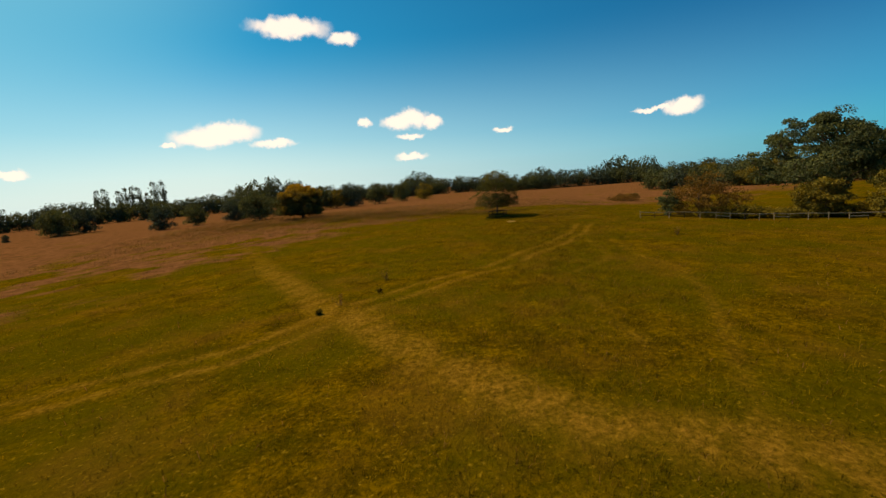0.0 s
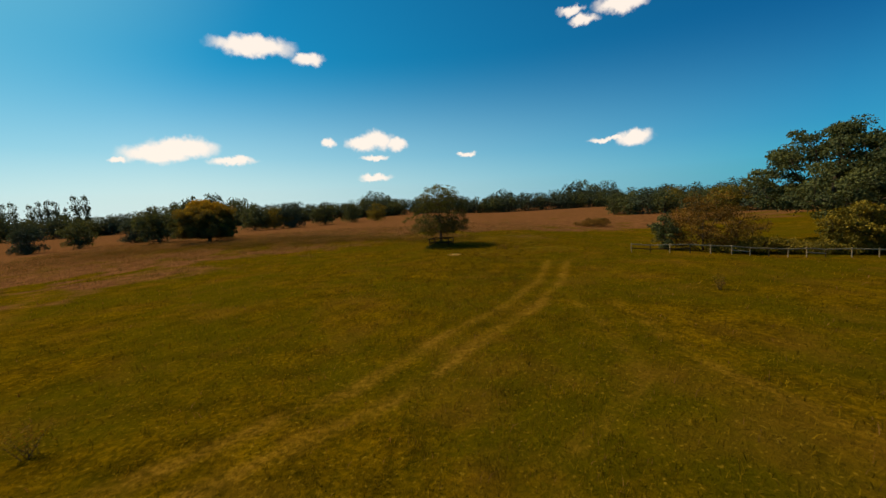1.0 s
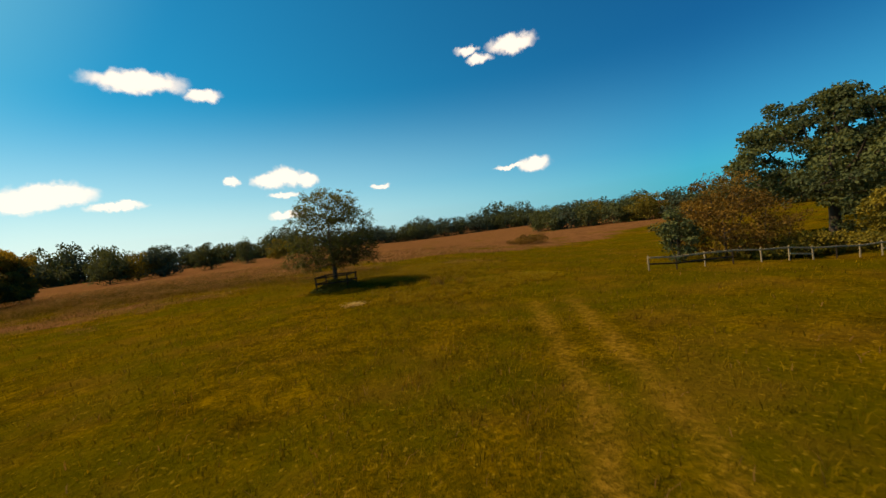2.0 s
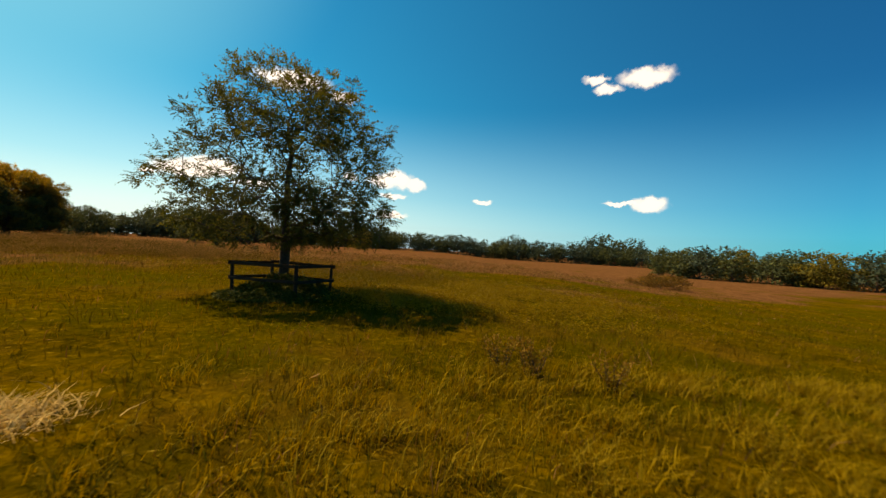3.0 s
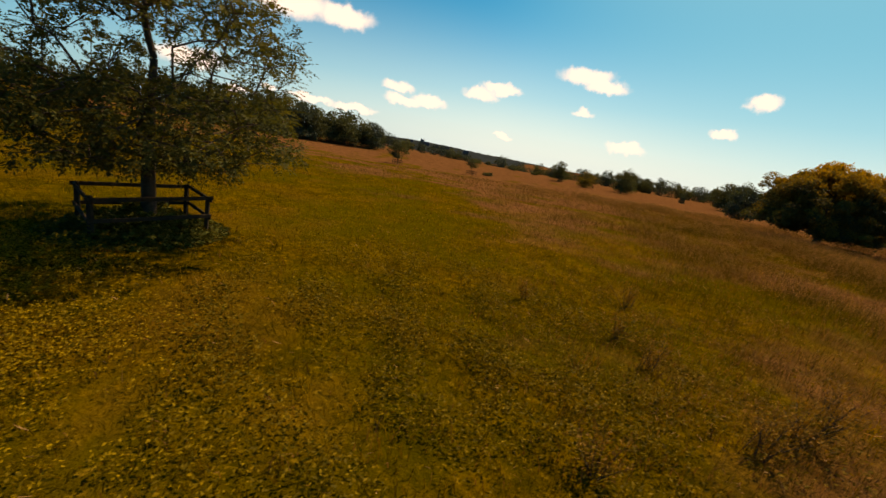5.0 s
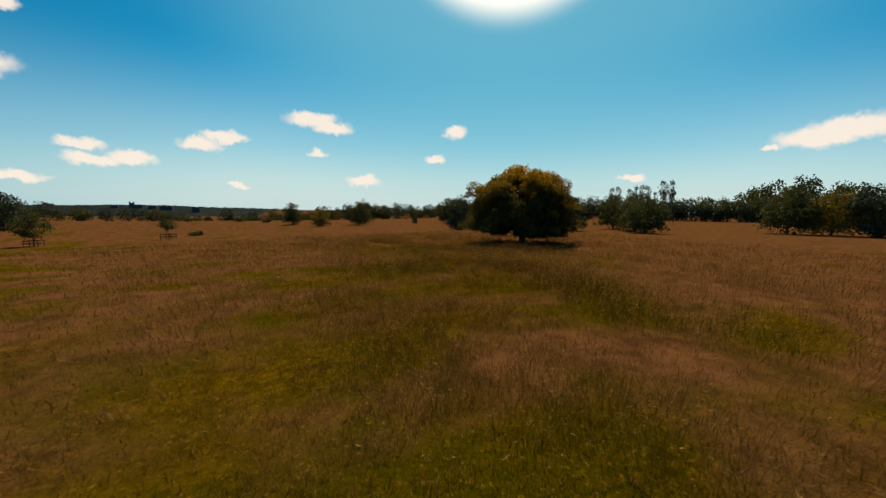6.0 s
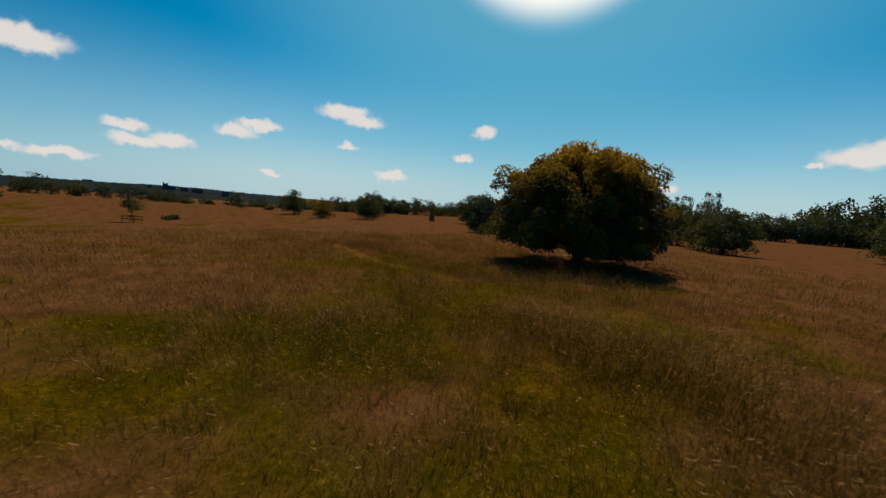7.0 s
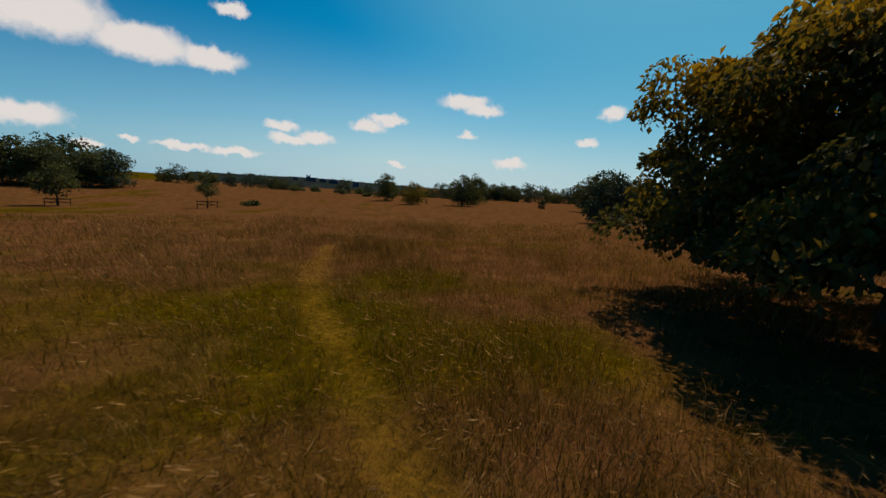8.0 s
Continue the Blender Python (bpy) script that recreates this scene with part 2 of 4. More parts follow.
def blade_material(name, green, dry, glow=0.3):
    m, nt, b = start_material(name, 0.8, 0.05)
    f = attr_node(nt, "dry")
    tone = attr_node(nt, "tone")
    col = mix_node(nt, f, mix_node(nt, tone, *green), mix_node(nt, tone, *dry))
    nt.links.new(col, b.inputs["Base Color"])
    tr = nt.nodes.new("ShaderNodeBsdfTranslucent")
    nt.links.new(mix_node(nt, 1.0, col, (1.3, 1.1, 0.6), "MULTIPLY"), tr.inputs["Color"])
    mx = nt.nodes.new("ShaderNodeMixShader")
    mx.inputs[0].default_value = glow
    nt.links.new(b.outputs[0], mx.inputs[1]); nt.links.new(tr.outputs[0], mx.inputs[2])
    nt.links.new(mx.outputs[0], nt.nodes["Material Output"].inputs["Surface"])
    return m


def timber_material(name, a, c):
    m, nt, b = start_material(name, 0.9, 0.05)
    n1, n2 = noise_node(nt, 22, 5), noise_node(nt, 3, 3)
    col = mix_node(nt, n2, ramp_node(nt, n1, [(0.3, a), (0.7, c)]), tuple(x * 0.7 for x in c))
    nt.links.new(col, b.inputs["Base Color"])
    bump(nt, b, n1, 0.5, 0.01)
    return m


MEADOW = meadow_material()
GRASS = blade_material("grass_blades", ((0.048, 0.036, 0.001), (0.22, 0.135, 0.004)), ((0.10, 0.052, 0.016), (0.26, 0.14, 0.055)), 0.34)
STRAW = blade_material("tall_grass", ((0.026, 0.025, 0.001), (0.074, 0.056, 0.003)), ((0.080, 0.042, 0.015), (0.36, 0.22, 0.095)), 0.28)
DEAD_STRAW = blade_material("dead_straw", ((0.10, 0.075, 0.020), (0.30, 0.22, 0.07)), ((0.14, 0.095, 0.030), (0.56, 0.40, 0.15)), 0.25)
WEED = leaf_material("weed_leaves", (0.060, 0.047, 0.001), (0.25, 0.165, 0.004), 0.3)
NETTLE = leaf_material("nettle_leaves", (0.030, 0.042, 0.006), (0.085, 0.085, 0.010), 0.2)
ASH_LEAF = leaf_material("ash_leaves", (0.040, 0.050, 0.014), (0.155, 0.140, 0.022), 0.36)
# light end: golden tone of the sunlit crown top
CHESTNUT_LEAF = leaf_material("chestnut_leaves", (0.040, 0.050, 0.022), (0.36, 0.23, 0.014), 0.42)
OAK_LEAF = leaf_material("oak_leaves", (0.046, 0.060, 0.026), (0.096, 0.108, 0.034), 0.28)
OLIVE_LEAF = leaf_material("olive_leaves", (0.070, 0.064, 0.010), (0.22, 0.165, 0.018), 0.3)
RUST_LEAF = leaf_material("rust_leaves", (0.070, 0.040, 0.007), (0.23, 0.130, 0.020), 0.28)
# bluish haze of distance mixed into this leaf green
HAZY_LEAF = leaf_material("hazy_far_wood_leaves", (0.036, 0.055, 0.038), (0.062, 0.083, 0.044), 0.2)
BARK = bark_material("bark", (0.035, 0.026, 0.018), (0.09, 0.065, 0.042))
TIMBER_DARK = timber_material("dark_timber", (0.020, 0.015, 0.010), (0.052, 0.038, 0.024))
TIMBER_PALE = timber_material("weathered_timber", (0.20, 0.15, 0.09), (0.38, 0.30, 0.18))

# ---------------------------------------------------------------- mesh helpers


def tri_mesh(name, verts, tris, material=None, smooth=False, **attrs):
    me = bpy.data.meshes.new(name)
    v, f = np.asarray(verts, np.float32), np.asarray(tris, np.int32)
    me.vertices.add(len(v)); me.vertices.foreach_set("co", v.ravel())
    me.loops.add(3 * len(f)); me.loops.foreach_set("vertex_index", f.ravel())
    me.polygons.add(len(f)); me.polygons.foreach_set("loop_start", np.arange(0, 3 * len(f), 3, dtype=np.int32))
    for key, val in attrs.items():
        a = me.attributes.new(key, "FLOAT", "POINT")
        a.data.foreach_set("value", np.asarray(val, np.float32))
    me.update(calc_edges=True)
    if smooth:
        me.polygons.foreach_set("use_smooth", np.ones(len(f), bool))
    if material:
        me.materials.append(material)
    return me


def part(name, me, parent, label=""):
    ob = new(name, me)
    ob.parent = parent
    return tagged(ob, label)


def bm_mesh(name, bm, material):
    me = bpy.data.meshes.new(name)
    bm.to_mesh(me); bm.free()
    me.materials.append(material)
    return me


def beam(a, b, w, h, material, name="beam", bevel=0.008):
    """A squared timber from a to b, w wide and h high."""
    a, b = Vector(a), Vector(b)
    bm = bmesh.new()
    bmesh.ops.create_cube(bm, size=1)
    d = b - a
    m = Matrix.Translation((a + b) / 2) @ d.to_track_quat("X", "Z").to_matrix().to_4x4() @ Matrix.Diagonal((d.length, w, h, 1))
    bmesh.ops.transform(bm, matrix=m, verts=bm.verts)
    if bevel:
        bmesh.ops.bevel(bm, geom=list(bm.edges), offset=bevel, segments=1, affect="EDGES")
    return bm_mesh(name, bm, material)


# ---------------------------------------------------------------- the lie of the land


def sig(v):
    return 1 / (1 + np.exp(-np.clip(v, -50, 50)))


def land(x, y):
    x, y = np.asarray(x, float), np.asarray(y, float)
    z = -2.9 * sig((x - 28 - .15 * y) / 9)
    z -= 3.6 * np.exp(-.5 * ((x + 115) ** 2 + (y + 35) ** 2) / 1600)
    z += .6 * np.exp(-.5 * ((x + 50) ** 2 + (y - 52) ** 2) / 900)
    near = np.exp(-(x * x + y * y) / 40000.)
    z -= 30 * sig((-x - 255) / 14) * sig((45 - y) / 18)
    return z + near * (.10 * np.sin(x * .19 + 1) * np.cos(y * .16) + .05 * np.sin(x * .55 + y * .37))


def smooth_noise(x, y, s, seed=0):
    """Cheap wavy noise in -1..1."""
    r = np.random.RandomState(seed)
    out = 0
    for k in range(6):
        a, p, f = r.uniform(0, 6.28), r.uniform(0, 6.28), r.uniform(.6, 1.7) / s
        out = out + np.sin((x * np.cos(a) + y * np.sin(a)) * f * 6.28 + p + 1.3 * np.sin((x * np.sin(a) - y * np.cos(a)) * f * 3 + p))
    return out / 3.2


def line_distance(x, y, pts):
    best = np.full(np.shape(x), 1e9)
    for (ax, ay), (bx, by) in zip(pts, pts[1:]):
        dx, dy = bx - ax, by - ay
        t = np.clip(((x - ax) * dx + (y - ay) * dy) / (dx * dx + dy * dy), 0, 1)
        best = np.minimum(best, np.hypot(x - ax - t * dx, y - ay - t * dy))
    return best


RUT_WEST = [(-33, -57.5), (-25, -54.3), (-16.4, -45.4), (-13.5, -43.7), (-10.8, -41.7), (-6.3, -37.1), (-2.4, -33.2), (1.6, -28), (7, -18)]
RUT_EAST = [(-32, -58.8), (-24, -55.7), (-15.4, -47), (-12, -44.5), (-9.2, -42.6), (-5.0, -38.2), (-.9, -34), (3, -28.6), (9, -18)]
CROSS_PATH = [(-40, -11), (-28, -37), (-21.5, -49), (-18.5, -54), (-15.5, -59.5), (-12.5, -62.8), (-7, -66), (8, -70)]
SIDE_TRACK = [(2.8, -35), (2.2, -38.6), (1.1, -41.6), (.8, -44), (.6, -47.8), (-1.2, -52.8), (-8, -63.4)]
HOOF_TRACK = [(1.2, -33.4), (.2, -37.9), (-.9, -41.5), (-1.8, -43.7), (-3.4, -44.9), (-6.5, -46.8), (-8.4, -59.3)]
TRAIL = [(-58, 29.5), (-49.6, 30.5), (-45.3, 31.7), (-42.3, 32.9), (-39.5, 34)]


def track_at(x, y):
    wob = .25 * smooth_noise(x, y, 5, 3)
    t = np.zeros(np.shape(x))
    for pts, half, amount in ((RUT_WEST, .27, .85), (RUT_EAST, .27, .85), (CROSS_PATH, .9, 1.0), (SIDE_TRACK, .24, .5), (HOOF_TRACK, .2, .45), (TRAIL, .3, 1.0)):
        d = line_distance(x, y, pts) + wob * half
        t = np.maximum(t, amount * np.clip(1.6 - d / half, 0, 1) * np.clip(.75 + .5 * smooth_noise(x, y, 2.2, 8), .2, 1))
    far = sig((y + 30) / 4) * sig((-x - 20) / 4) * sig((10 - y) / 4)          # the cross path grows over to the north-west
    return t * (1 - .75 * far)


def dry_at(x, y):
    """How far the sward has turned to dry, rosy grass: 0 green, 1 dry."""
    edge = np.where(x < -7, np.maximum(19 + .9 * (x + 7), -15), 19 + .25 * (x + 7))
    edge = edge - 900 * sig((-x - 66 - 5 * np.sin(y / 7.3) - 3 * np.sin(y / 2.9 + x / 4.1)) / 6)
    d = sig((y - edge) / 6.5)
    # lusher sward in the hollow where the grass stands tall
    d = d * (1 - .56 * np.exp(-.5 * (((x + 28) / 20) ** 2 + ((y - 26 + .1 * (x + 22)) / 12) ** 2)))
    # broken, half-turned sward west of the tracks
    west = sig((2 - y) / 8) * sig((x + 110) / 10)
    d = d * (1 - west * np.clip(.52 - .75 * smooth_noise(x, y, 21, 41) - .35 * smooth_noise(x, y, 7, 42), 0, .95))
    d = d * (1 - .4 * np.exp(-.5 * (((x + 34) / 7) ** 2 + ((y - 37) / 6) ** 2)))
    return np.clip(d + .30 * smooth_noise(x, y, 24, 5) * (d > .02) + .25 * smooth_noise(x, y, 8, 6) * (.3 + d), 0, 1)


def build_ground():
    def axis(lo, hi, step, reach):
        core = list(np.arange(lo, hi + .01, step))
        g, s, up, down = 1.18, step, [core[-1]], [core[0]]
        while up[-1] < reach:
            s *= g; up.append(up[-1] + s); down.append(down[-1] - s)
        return np.array(down[:0:-1] + core + up[1:])
    xs, ys = axis(-58, 40, .56, 4400), axis(-78, 60, .56, 4400)
    X, Y = np.meshgrid(xs, ys)
    x, y = X.ravel(), Y.ravel()
    nx, ny = len(xs), len(ys)
    i = (np.arange(ny - 1)[:, None] * nx + np.arange(nx - 1)[None]).ravel()
    tris = np.concatenate([np.stack([i, i + 1, i + nx + 1], 1), np.stack([i, i + nx + 1, i + nx], 1)])
    me = tri_mesh("ground", np.stack([x, y, land(x, y)], 1), tris, MEADOW, True, dry=dry_at(x, y), track=track_at(x, y))
    return tagged(new("ground", me), "rough summer meadow, olive grass turning rosy and dry, with worn wheel tracks", "meadow", kind="structure")


ground = build_ground()

# ---------------------------------------------------------------- trees


def tube(nodes, parents, radii, sides=5):
    """Tapered limbs: a cone piece from every node to its parent."""
    nodes, radii = np.asarray(nodes), np.asarray(radii)
    k = np.array([i for i, p in enumerate(parents) if p >= 0])
    p = np.array([parents[i] for i in k])
    a, b = nodes[p], nodes[k]
    d = b - a
    d /= np.linalg.norm(d, axis=1)[:, None] + 1e-9
    ref = np.where(np.abs(d[:, 2:]) > .9, [[1., 0, 0]], [[0, 0, 1.]])
    u = np.cross(d, ref); u /= np.linalg.norm(u, axis=1)[:, None] + 1e-9
    w = np.cross(d, u)
    ang = np.arange(sides) * 2 * np.pi / sides
    ring = u[:, None] * np.cos(ang)[None, :, None] + w[:, None] * np.sin(ang)[None, :, None]
    ra = np.minimum(radii[p], radii[k] * 1.25)[:, None, None]
    lo = a[:, None] + ring * ra
    hi = b[:, None] + ring * radii[k][:, None, None]
    v = np.concatenate([lo, hi], 1).reshape(-1, 3)
    base = np.arange(len(k))[:, None] * 2 * sides
    j = np.arange(sides); j2 = (j + 1) % sides
    t = np.stack([np.stack([j, j2, sides + j2], 1), np.stack([j, sides + j2, sides + j], 1)]).reshape(-1, 3)
    return v, (base[:, :, None] + t[None]).reshape(-1, 3)


def leaves(centres, axes, length, width, rs, fold=.25, facing=None):
    """Folded lance-shaped leaves, two triangles each; facing: the way that their upper sides look."""
    n = len(centres)
    axes = axes / (np.linalg.norm(axes, axis=1)[:, None] + 1e-9)
    side = np.cross(axes, rs.normal(size=(n, 3)) if facing is None else facing + rs.normal(size=(n, 3)) * .45); side /= np.linalg.norm(side, axis=1)[:, None] + 1e-9
    up = np.cross(side, axes)
    L = (length * rs.uniform(.6, 1.3, n))[:, None]; W = (width * rs.uniform(.6, 1.3, n))[:, None]
    v = np.stack([centres, centres + axes * L * .5 + side * W + up * W * fold, centres + axes * L - up * L * .12,
                  centres + axes * L * .5 - side * W + up * W * fold], 1).reshape(-1, 3)
    b = np.arange(n)[:, None] * 4
    t = np.concatenate([b + [[0, 1, 2]], b + [[0, 2, 3]]])
    return v, t


def sprays(centres, axes, length, leaflet, pairs, rs):
    """Compound leaves: pairs of leaflets along a drooping stalk, and one at its end."""
    n = len(centres)
    axes = axes / (np.linalg.norm(axes, axis=1)[:, None] + 1e-9)
    side = np.cross(axes, np.array([[0, 0, 1.]]) + rs.normal(size=(n, 3)) * .3); side /= np.linalg.norm(side, axis=1)[:, None] + 1e-9
    up = np.cross(side, axes)
    L = (length * rs.uniform(.7, 1.25, n))[:, None]
    cs, ax, fa = [], [], []
    for k in range(pairs + 1):
        f = .25 + .75 * k / pairs
        at = centres + axes * L * f - np.array([[0, 0, 1.]]) * L * .14 * f * f
        for sgn in ((-1, 1) if k < pairs else (0,)):
            cs.append(at); ax.append(axes * .55 + side * sgn * .85 - np.array([[0, 0, .12]])); fa.append(up)
    m = len(cs)
    v, t = leaves(np.concatenate(cs), np.concatenate(ax), leaflet[0], leaflet[1], rs, .2, np.concatenate(fa))
    return v, t, m


def crown_points(lobes, n, rs, zmin, shell=.5):
    """Clump centres inside a crown made of several rounded lobes, more of them near the outside."""
    out = []
    vol = np.array([l[1][0] * l[1][1] * l[1][2] for l in lobes]); vol = vol / vol.sum()
    while len(out) < n:
        c, r = lobes[rs.choice(len(lobes), p=vol)]
        d = rs.normal(size=3); d /= np.linalg.norm(d)
        rad = rs.uniform() ** (shell / 3 + .05)
        bumpy = 1 + .10 * math.sin(5 * d[0] + 3 * d[2] + c[0]) + .08 * math.sin(7 * d[1] - 4 * d[2])
        p = np.array(c) + d * np.array(r) * rad * bumpy
        if p[2] > zmin:
            out.append(p)
    return np.array(out)


def grow(points, trunk_top, trunk_r, rs, lean=(0, 0), step=.6, root_flare=1.5, climb=.35, tip=.011):
    """Limbs that reach from the trunk to every clump: each joins the nearest limb that is already there."""
    nz = max(4, int(trunk_top / .45))
    nodes = [np.array([lean[0] * s ** 2 + .04 * math.sin(5 * s), lean[1] * s ** 2 + .04 * math.cos(4 * s), trunk_top * s - .1]) for s in np.linspace(0, 1, nz)]
    parents = [-1] + list(range(nz - 1))
    dist = [trunk_top * s for s in np.linspace(0, 1, nz)]
    low = np.percentile(points[:, 2], 2)
    order = np.argsort(np.hypot(points[:, 0], points[:, 1]) + .4 * np.abs(points[:, 2] - trunk_top * .8))
    ends = np.zeros(len(points), int)
    for k in order:
        p = points[k]
        arr = np.array(nodes)
        gap = np.linalg.norm(arr - p, axis=1)
        penal = gap + climb * np.array(dist) + 3 * np.maximum(0, arr[:, 2] - p[2] - .3) + 8 * (arr[:, 2] < min(low, p[2]) - .7)
        j = int(np.argmin(penal))
        g = gap[j]
        m = max(1, int(g / step))
        a = arr[j]
        bend = rs.normal(size=3) * .07 * g + np.array([0, 0, .10 * g])
        for s in np.linspace(0, 1, m + 1)[1:]:
            q = a + (p - a) * s + bend * math.sin(math.pi * s)
            parents.append(j if s == 1 / m or len(parents) == 0 else len(nodes) - 1)
            nodes.append(q); dist.append(dist[parents[-1]] + g / m)
        ends[k] = len(nodes) - 1
    load = np.zeros(len(nodes))
    load[ends] = 1
    for i in range(len(nodes) - 1, 0, -1):
        load[parents[i]] += load[i] if parents[i] >= 0 else 0
    rad = tip + (trunk_r - tip) * (load / load.max()) ** .6
    for i in range(nz):
        rad[i] = max(rad[i], trunk_r * (1 - .55 * i / nz))
        rad[i] *= 1 + (root_flare - 1) * math.exp(-i * 1.2)
    return np.array(nodes), parents, rad


def make_tree(name, lobes, height_trunk, trunk_r, clumps, per_clump, leaf, leaf_mat, seed, zmin, spread=.45, shell=.5, label="",
              category="tree", group="", lean=(0, 0), sides=5, droop=.25, extra=None, bark=BARK, step=.6, climb=.35, sunlit_top=0.0, lump=0.0, flat=.7, pairs=0, tip=.011):
    rs = np.random.RandomState(seed)
    pts = crown_points(lobes, clumps, rs, zmin, shell)
    if extra is not None:
        pts = np.concatenate([pts, extra])
    nodes, parents, rad = grow(pts, height_trunk, trunk_r, rs, lean, step, climb=climb, tip=tip)
    root = new(name)
    v, t = tube(nodes, parents, rad, sides)
    part("trunk", tri_mesh(name + "_trunk", v, t, bark, True), root, "dark trunk and forking limbs")
    n = len(pts) * per_clump
    c = np.repeat(pts, per_clump, 0)
    tone = np.clip(np.repeat(rs.uniform(.05, .85, len(pts)) ** 1.5, per_clump) + rs.normal(0, .15, n), 0, 1)
    if lump:                                          # leaves lie like shingles over rounded masses of foliage
        d = rs.normal(size=(n, 3)); d[:, 2] = np.abs(d[:, 2]) * 1.1 - .45
        d /= np.linalg.norm(d, axis=1)[:, None]
        size = np.repeat(rs.uniform(.7, 1.25, len(pts)), per_clump) * lump * (1 - .5 * rs.uniform(size=n) ** 2.2)
        off = d * size[:, None] * np.array([1, 1, flat])
        ax = d * np.array([.45, .45, 0]) + rs.normal(size=(n, 3)) * .4 - np.array([0, 0, droop])
        v, t = leaves(c + off, ax, leaf[0], leaf[1], rs, .25, d)
    else:
        off = rs.normal(size=(n, 3)) * np.array([spread, spread, spread * .62])
        mid = np.array([0, 0, pts[:, 2].mean()])
        ax = (c - mid) * .12 + off * 1.0 + rs.normal(size=(n, 3)) * .4 - np.array([0, 0, droop])
        if pairs:
            v, t, m = sprays(c + off * .7, ax + off, leaf[2], leaf, pairs, rs)
            tone = np.repeat(np.tile(tone, m), 4)
        else:
            v, t = leaves(c + off, ax, leaf[0], leaf[1], rs)
    if not pairs:
        tone = np.repeat(tone, 4)
    if sunlit_top:                                          # sunlight painted into the leaf tone: crown top yellower, the rest darker
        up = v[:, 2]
        tone = np.clip(tone * .45 + sunlit_top * np.clip((up - np.percentile(up, 64)) / (up.max() - np.percentile(up, 64)), 0, 1), 0, 1)
    part("crown", tri_mesh(name + "_crown", v, t, leaf_mat, False, tone=tone), root)
    return tagged(root, label, category, group)


def stand(ob, x, y, turn=0, size=1.0, tall=1.0):
    ob.matrix_basis = pose(x, y, float(land(x, y)), 0, 0, turn) @ Matrix.Diagonal((size, size, size * tall, 1))
    return ob


def another(ob, x, y, turn=0, size=1.0, tall=1.0, sink=0.0):
    return copy_thing(ob, pose(x, y, float(land(x, y)) - sink, 0, 0, turn) @ Matrix.Diagonal((size / ob.scale[0], size / ob.scale[1], size * tall / ob.scale[2], 1)))


# the young tree in the square enclosure
long_bough = np.array([(-3.7 - .22 * k, -.9 + .16 * k, 3.9 + .22 * math.sin(k)) for k in range(6)])
# sun on the upper leaves is painted in as a lighter tone
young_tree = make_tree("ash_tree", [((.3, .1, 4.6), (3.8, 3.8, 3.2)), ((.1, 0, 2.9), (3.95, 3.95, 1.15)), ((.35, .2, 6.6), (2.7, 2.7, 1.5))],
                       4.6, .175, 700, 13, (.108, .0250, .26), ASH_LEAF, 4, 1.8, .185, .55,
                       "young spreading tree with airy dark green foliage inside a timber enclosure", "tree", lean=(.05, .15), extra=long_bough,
                       climb=.16, step=.45, tip=.007, sunlit_top=.45, pairs=3, droop=-.05)
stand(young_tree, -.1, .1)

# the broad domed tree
# its sunlit golden top is painted through the leaf tone
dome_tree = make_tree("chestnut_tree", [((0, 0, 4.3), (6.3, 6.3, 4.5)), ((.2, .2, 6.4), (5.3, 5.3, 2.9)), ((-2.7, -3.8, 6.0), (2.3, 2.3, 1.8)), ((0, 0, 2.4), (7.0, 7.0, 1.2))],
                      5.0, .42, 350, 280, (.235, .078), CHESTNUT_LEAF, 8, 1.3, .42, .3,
                      "broad dome-shaped tree with dense green leaves sweeping low, its sunlit top painted golden", "tree", droop=.55, sunlit_top=.95, lump=.9, flat=.85)
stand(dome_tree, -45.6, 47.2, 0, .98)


# ---- prototypes for the woods
def round_tree(name, seed, h, r, leaf_mat, label, clumps=52, per=23, leaf=(.80, .42), group="trees of the far belt", low=.03):
    lobes = [((0, 0, h * .52), (r, r, h * .40)), ((r * .2, -.1 * r, h * .7), (r * .7, r * .7, h * .3)), ((-.3 * r, .3 * r, h * .42), (r * .75, r * .75, h * .28)),
             ((0, 0, h * .2), (r * .95, r * .95, h * .18))]
    return make_tree(name, lobes, h * .55, h * .025, clumps, per, leaf, leaf_mat, seed, h * low, h * .07, .3, label, "tree", group, sides=3, step=2.5, lump=h * .15, flat=.95, droop=.55)


def slim_tree(name, seed, h, r, leaf_mat, label, group):
    lobes = [((0, 0, h * (.2 + .11 * k)), (r * (1.1 - abs(k - 2.5) * .15), r * (1.1 - abs(k - 2.5) * .15), h * .13)) for k in range(7)]
    return make_tree(name, lobes, h * .8, h * .014, 46, 16, (.9, .3), leaf_mat, seed, h * .08, .55, .4, label, "tree", group, sides=3, step=2.5)


belt_protos = [round_tree("oak_tree", 11 + k, h, r, m, lab) for k, (h, r, m, lab) in enumerate((
    (15, 6.0, HAZY_LEAF, "dark green broadleaf tree in a far field-edge belt"), (14, 5.0, HAZY_LEAF, "dark rounded tree in a far field-edge belt"),
    (16, 5.6, OAK_LEAF, "tall dark green broadleaf tree in a far belt"), (13, 5.5, OAK_LEAF, "low spreading dark tree in a far belt")))]
field_protos = [round_tree("oak_tree", 21 + k, h, r, m, lab, 70, 72, (.44, .20), "trees out in the fields") for k, (h, r, m, lab) in enumerate((
    (11, 4.4, OAK_LEAF, "dense dark green field tree with a round crown"), (10, 4.2, HAZY_LEAF, "dense dark field tree in the meadow"),
    (12, 4.8, OAK_LEAF, "broad dark green tree at the meadow's edge")))]
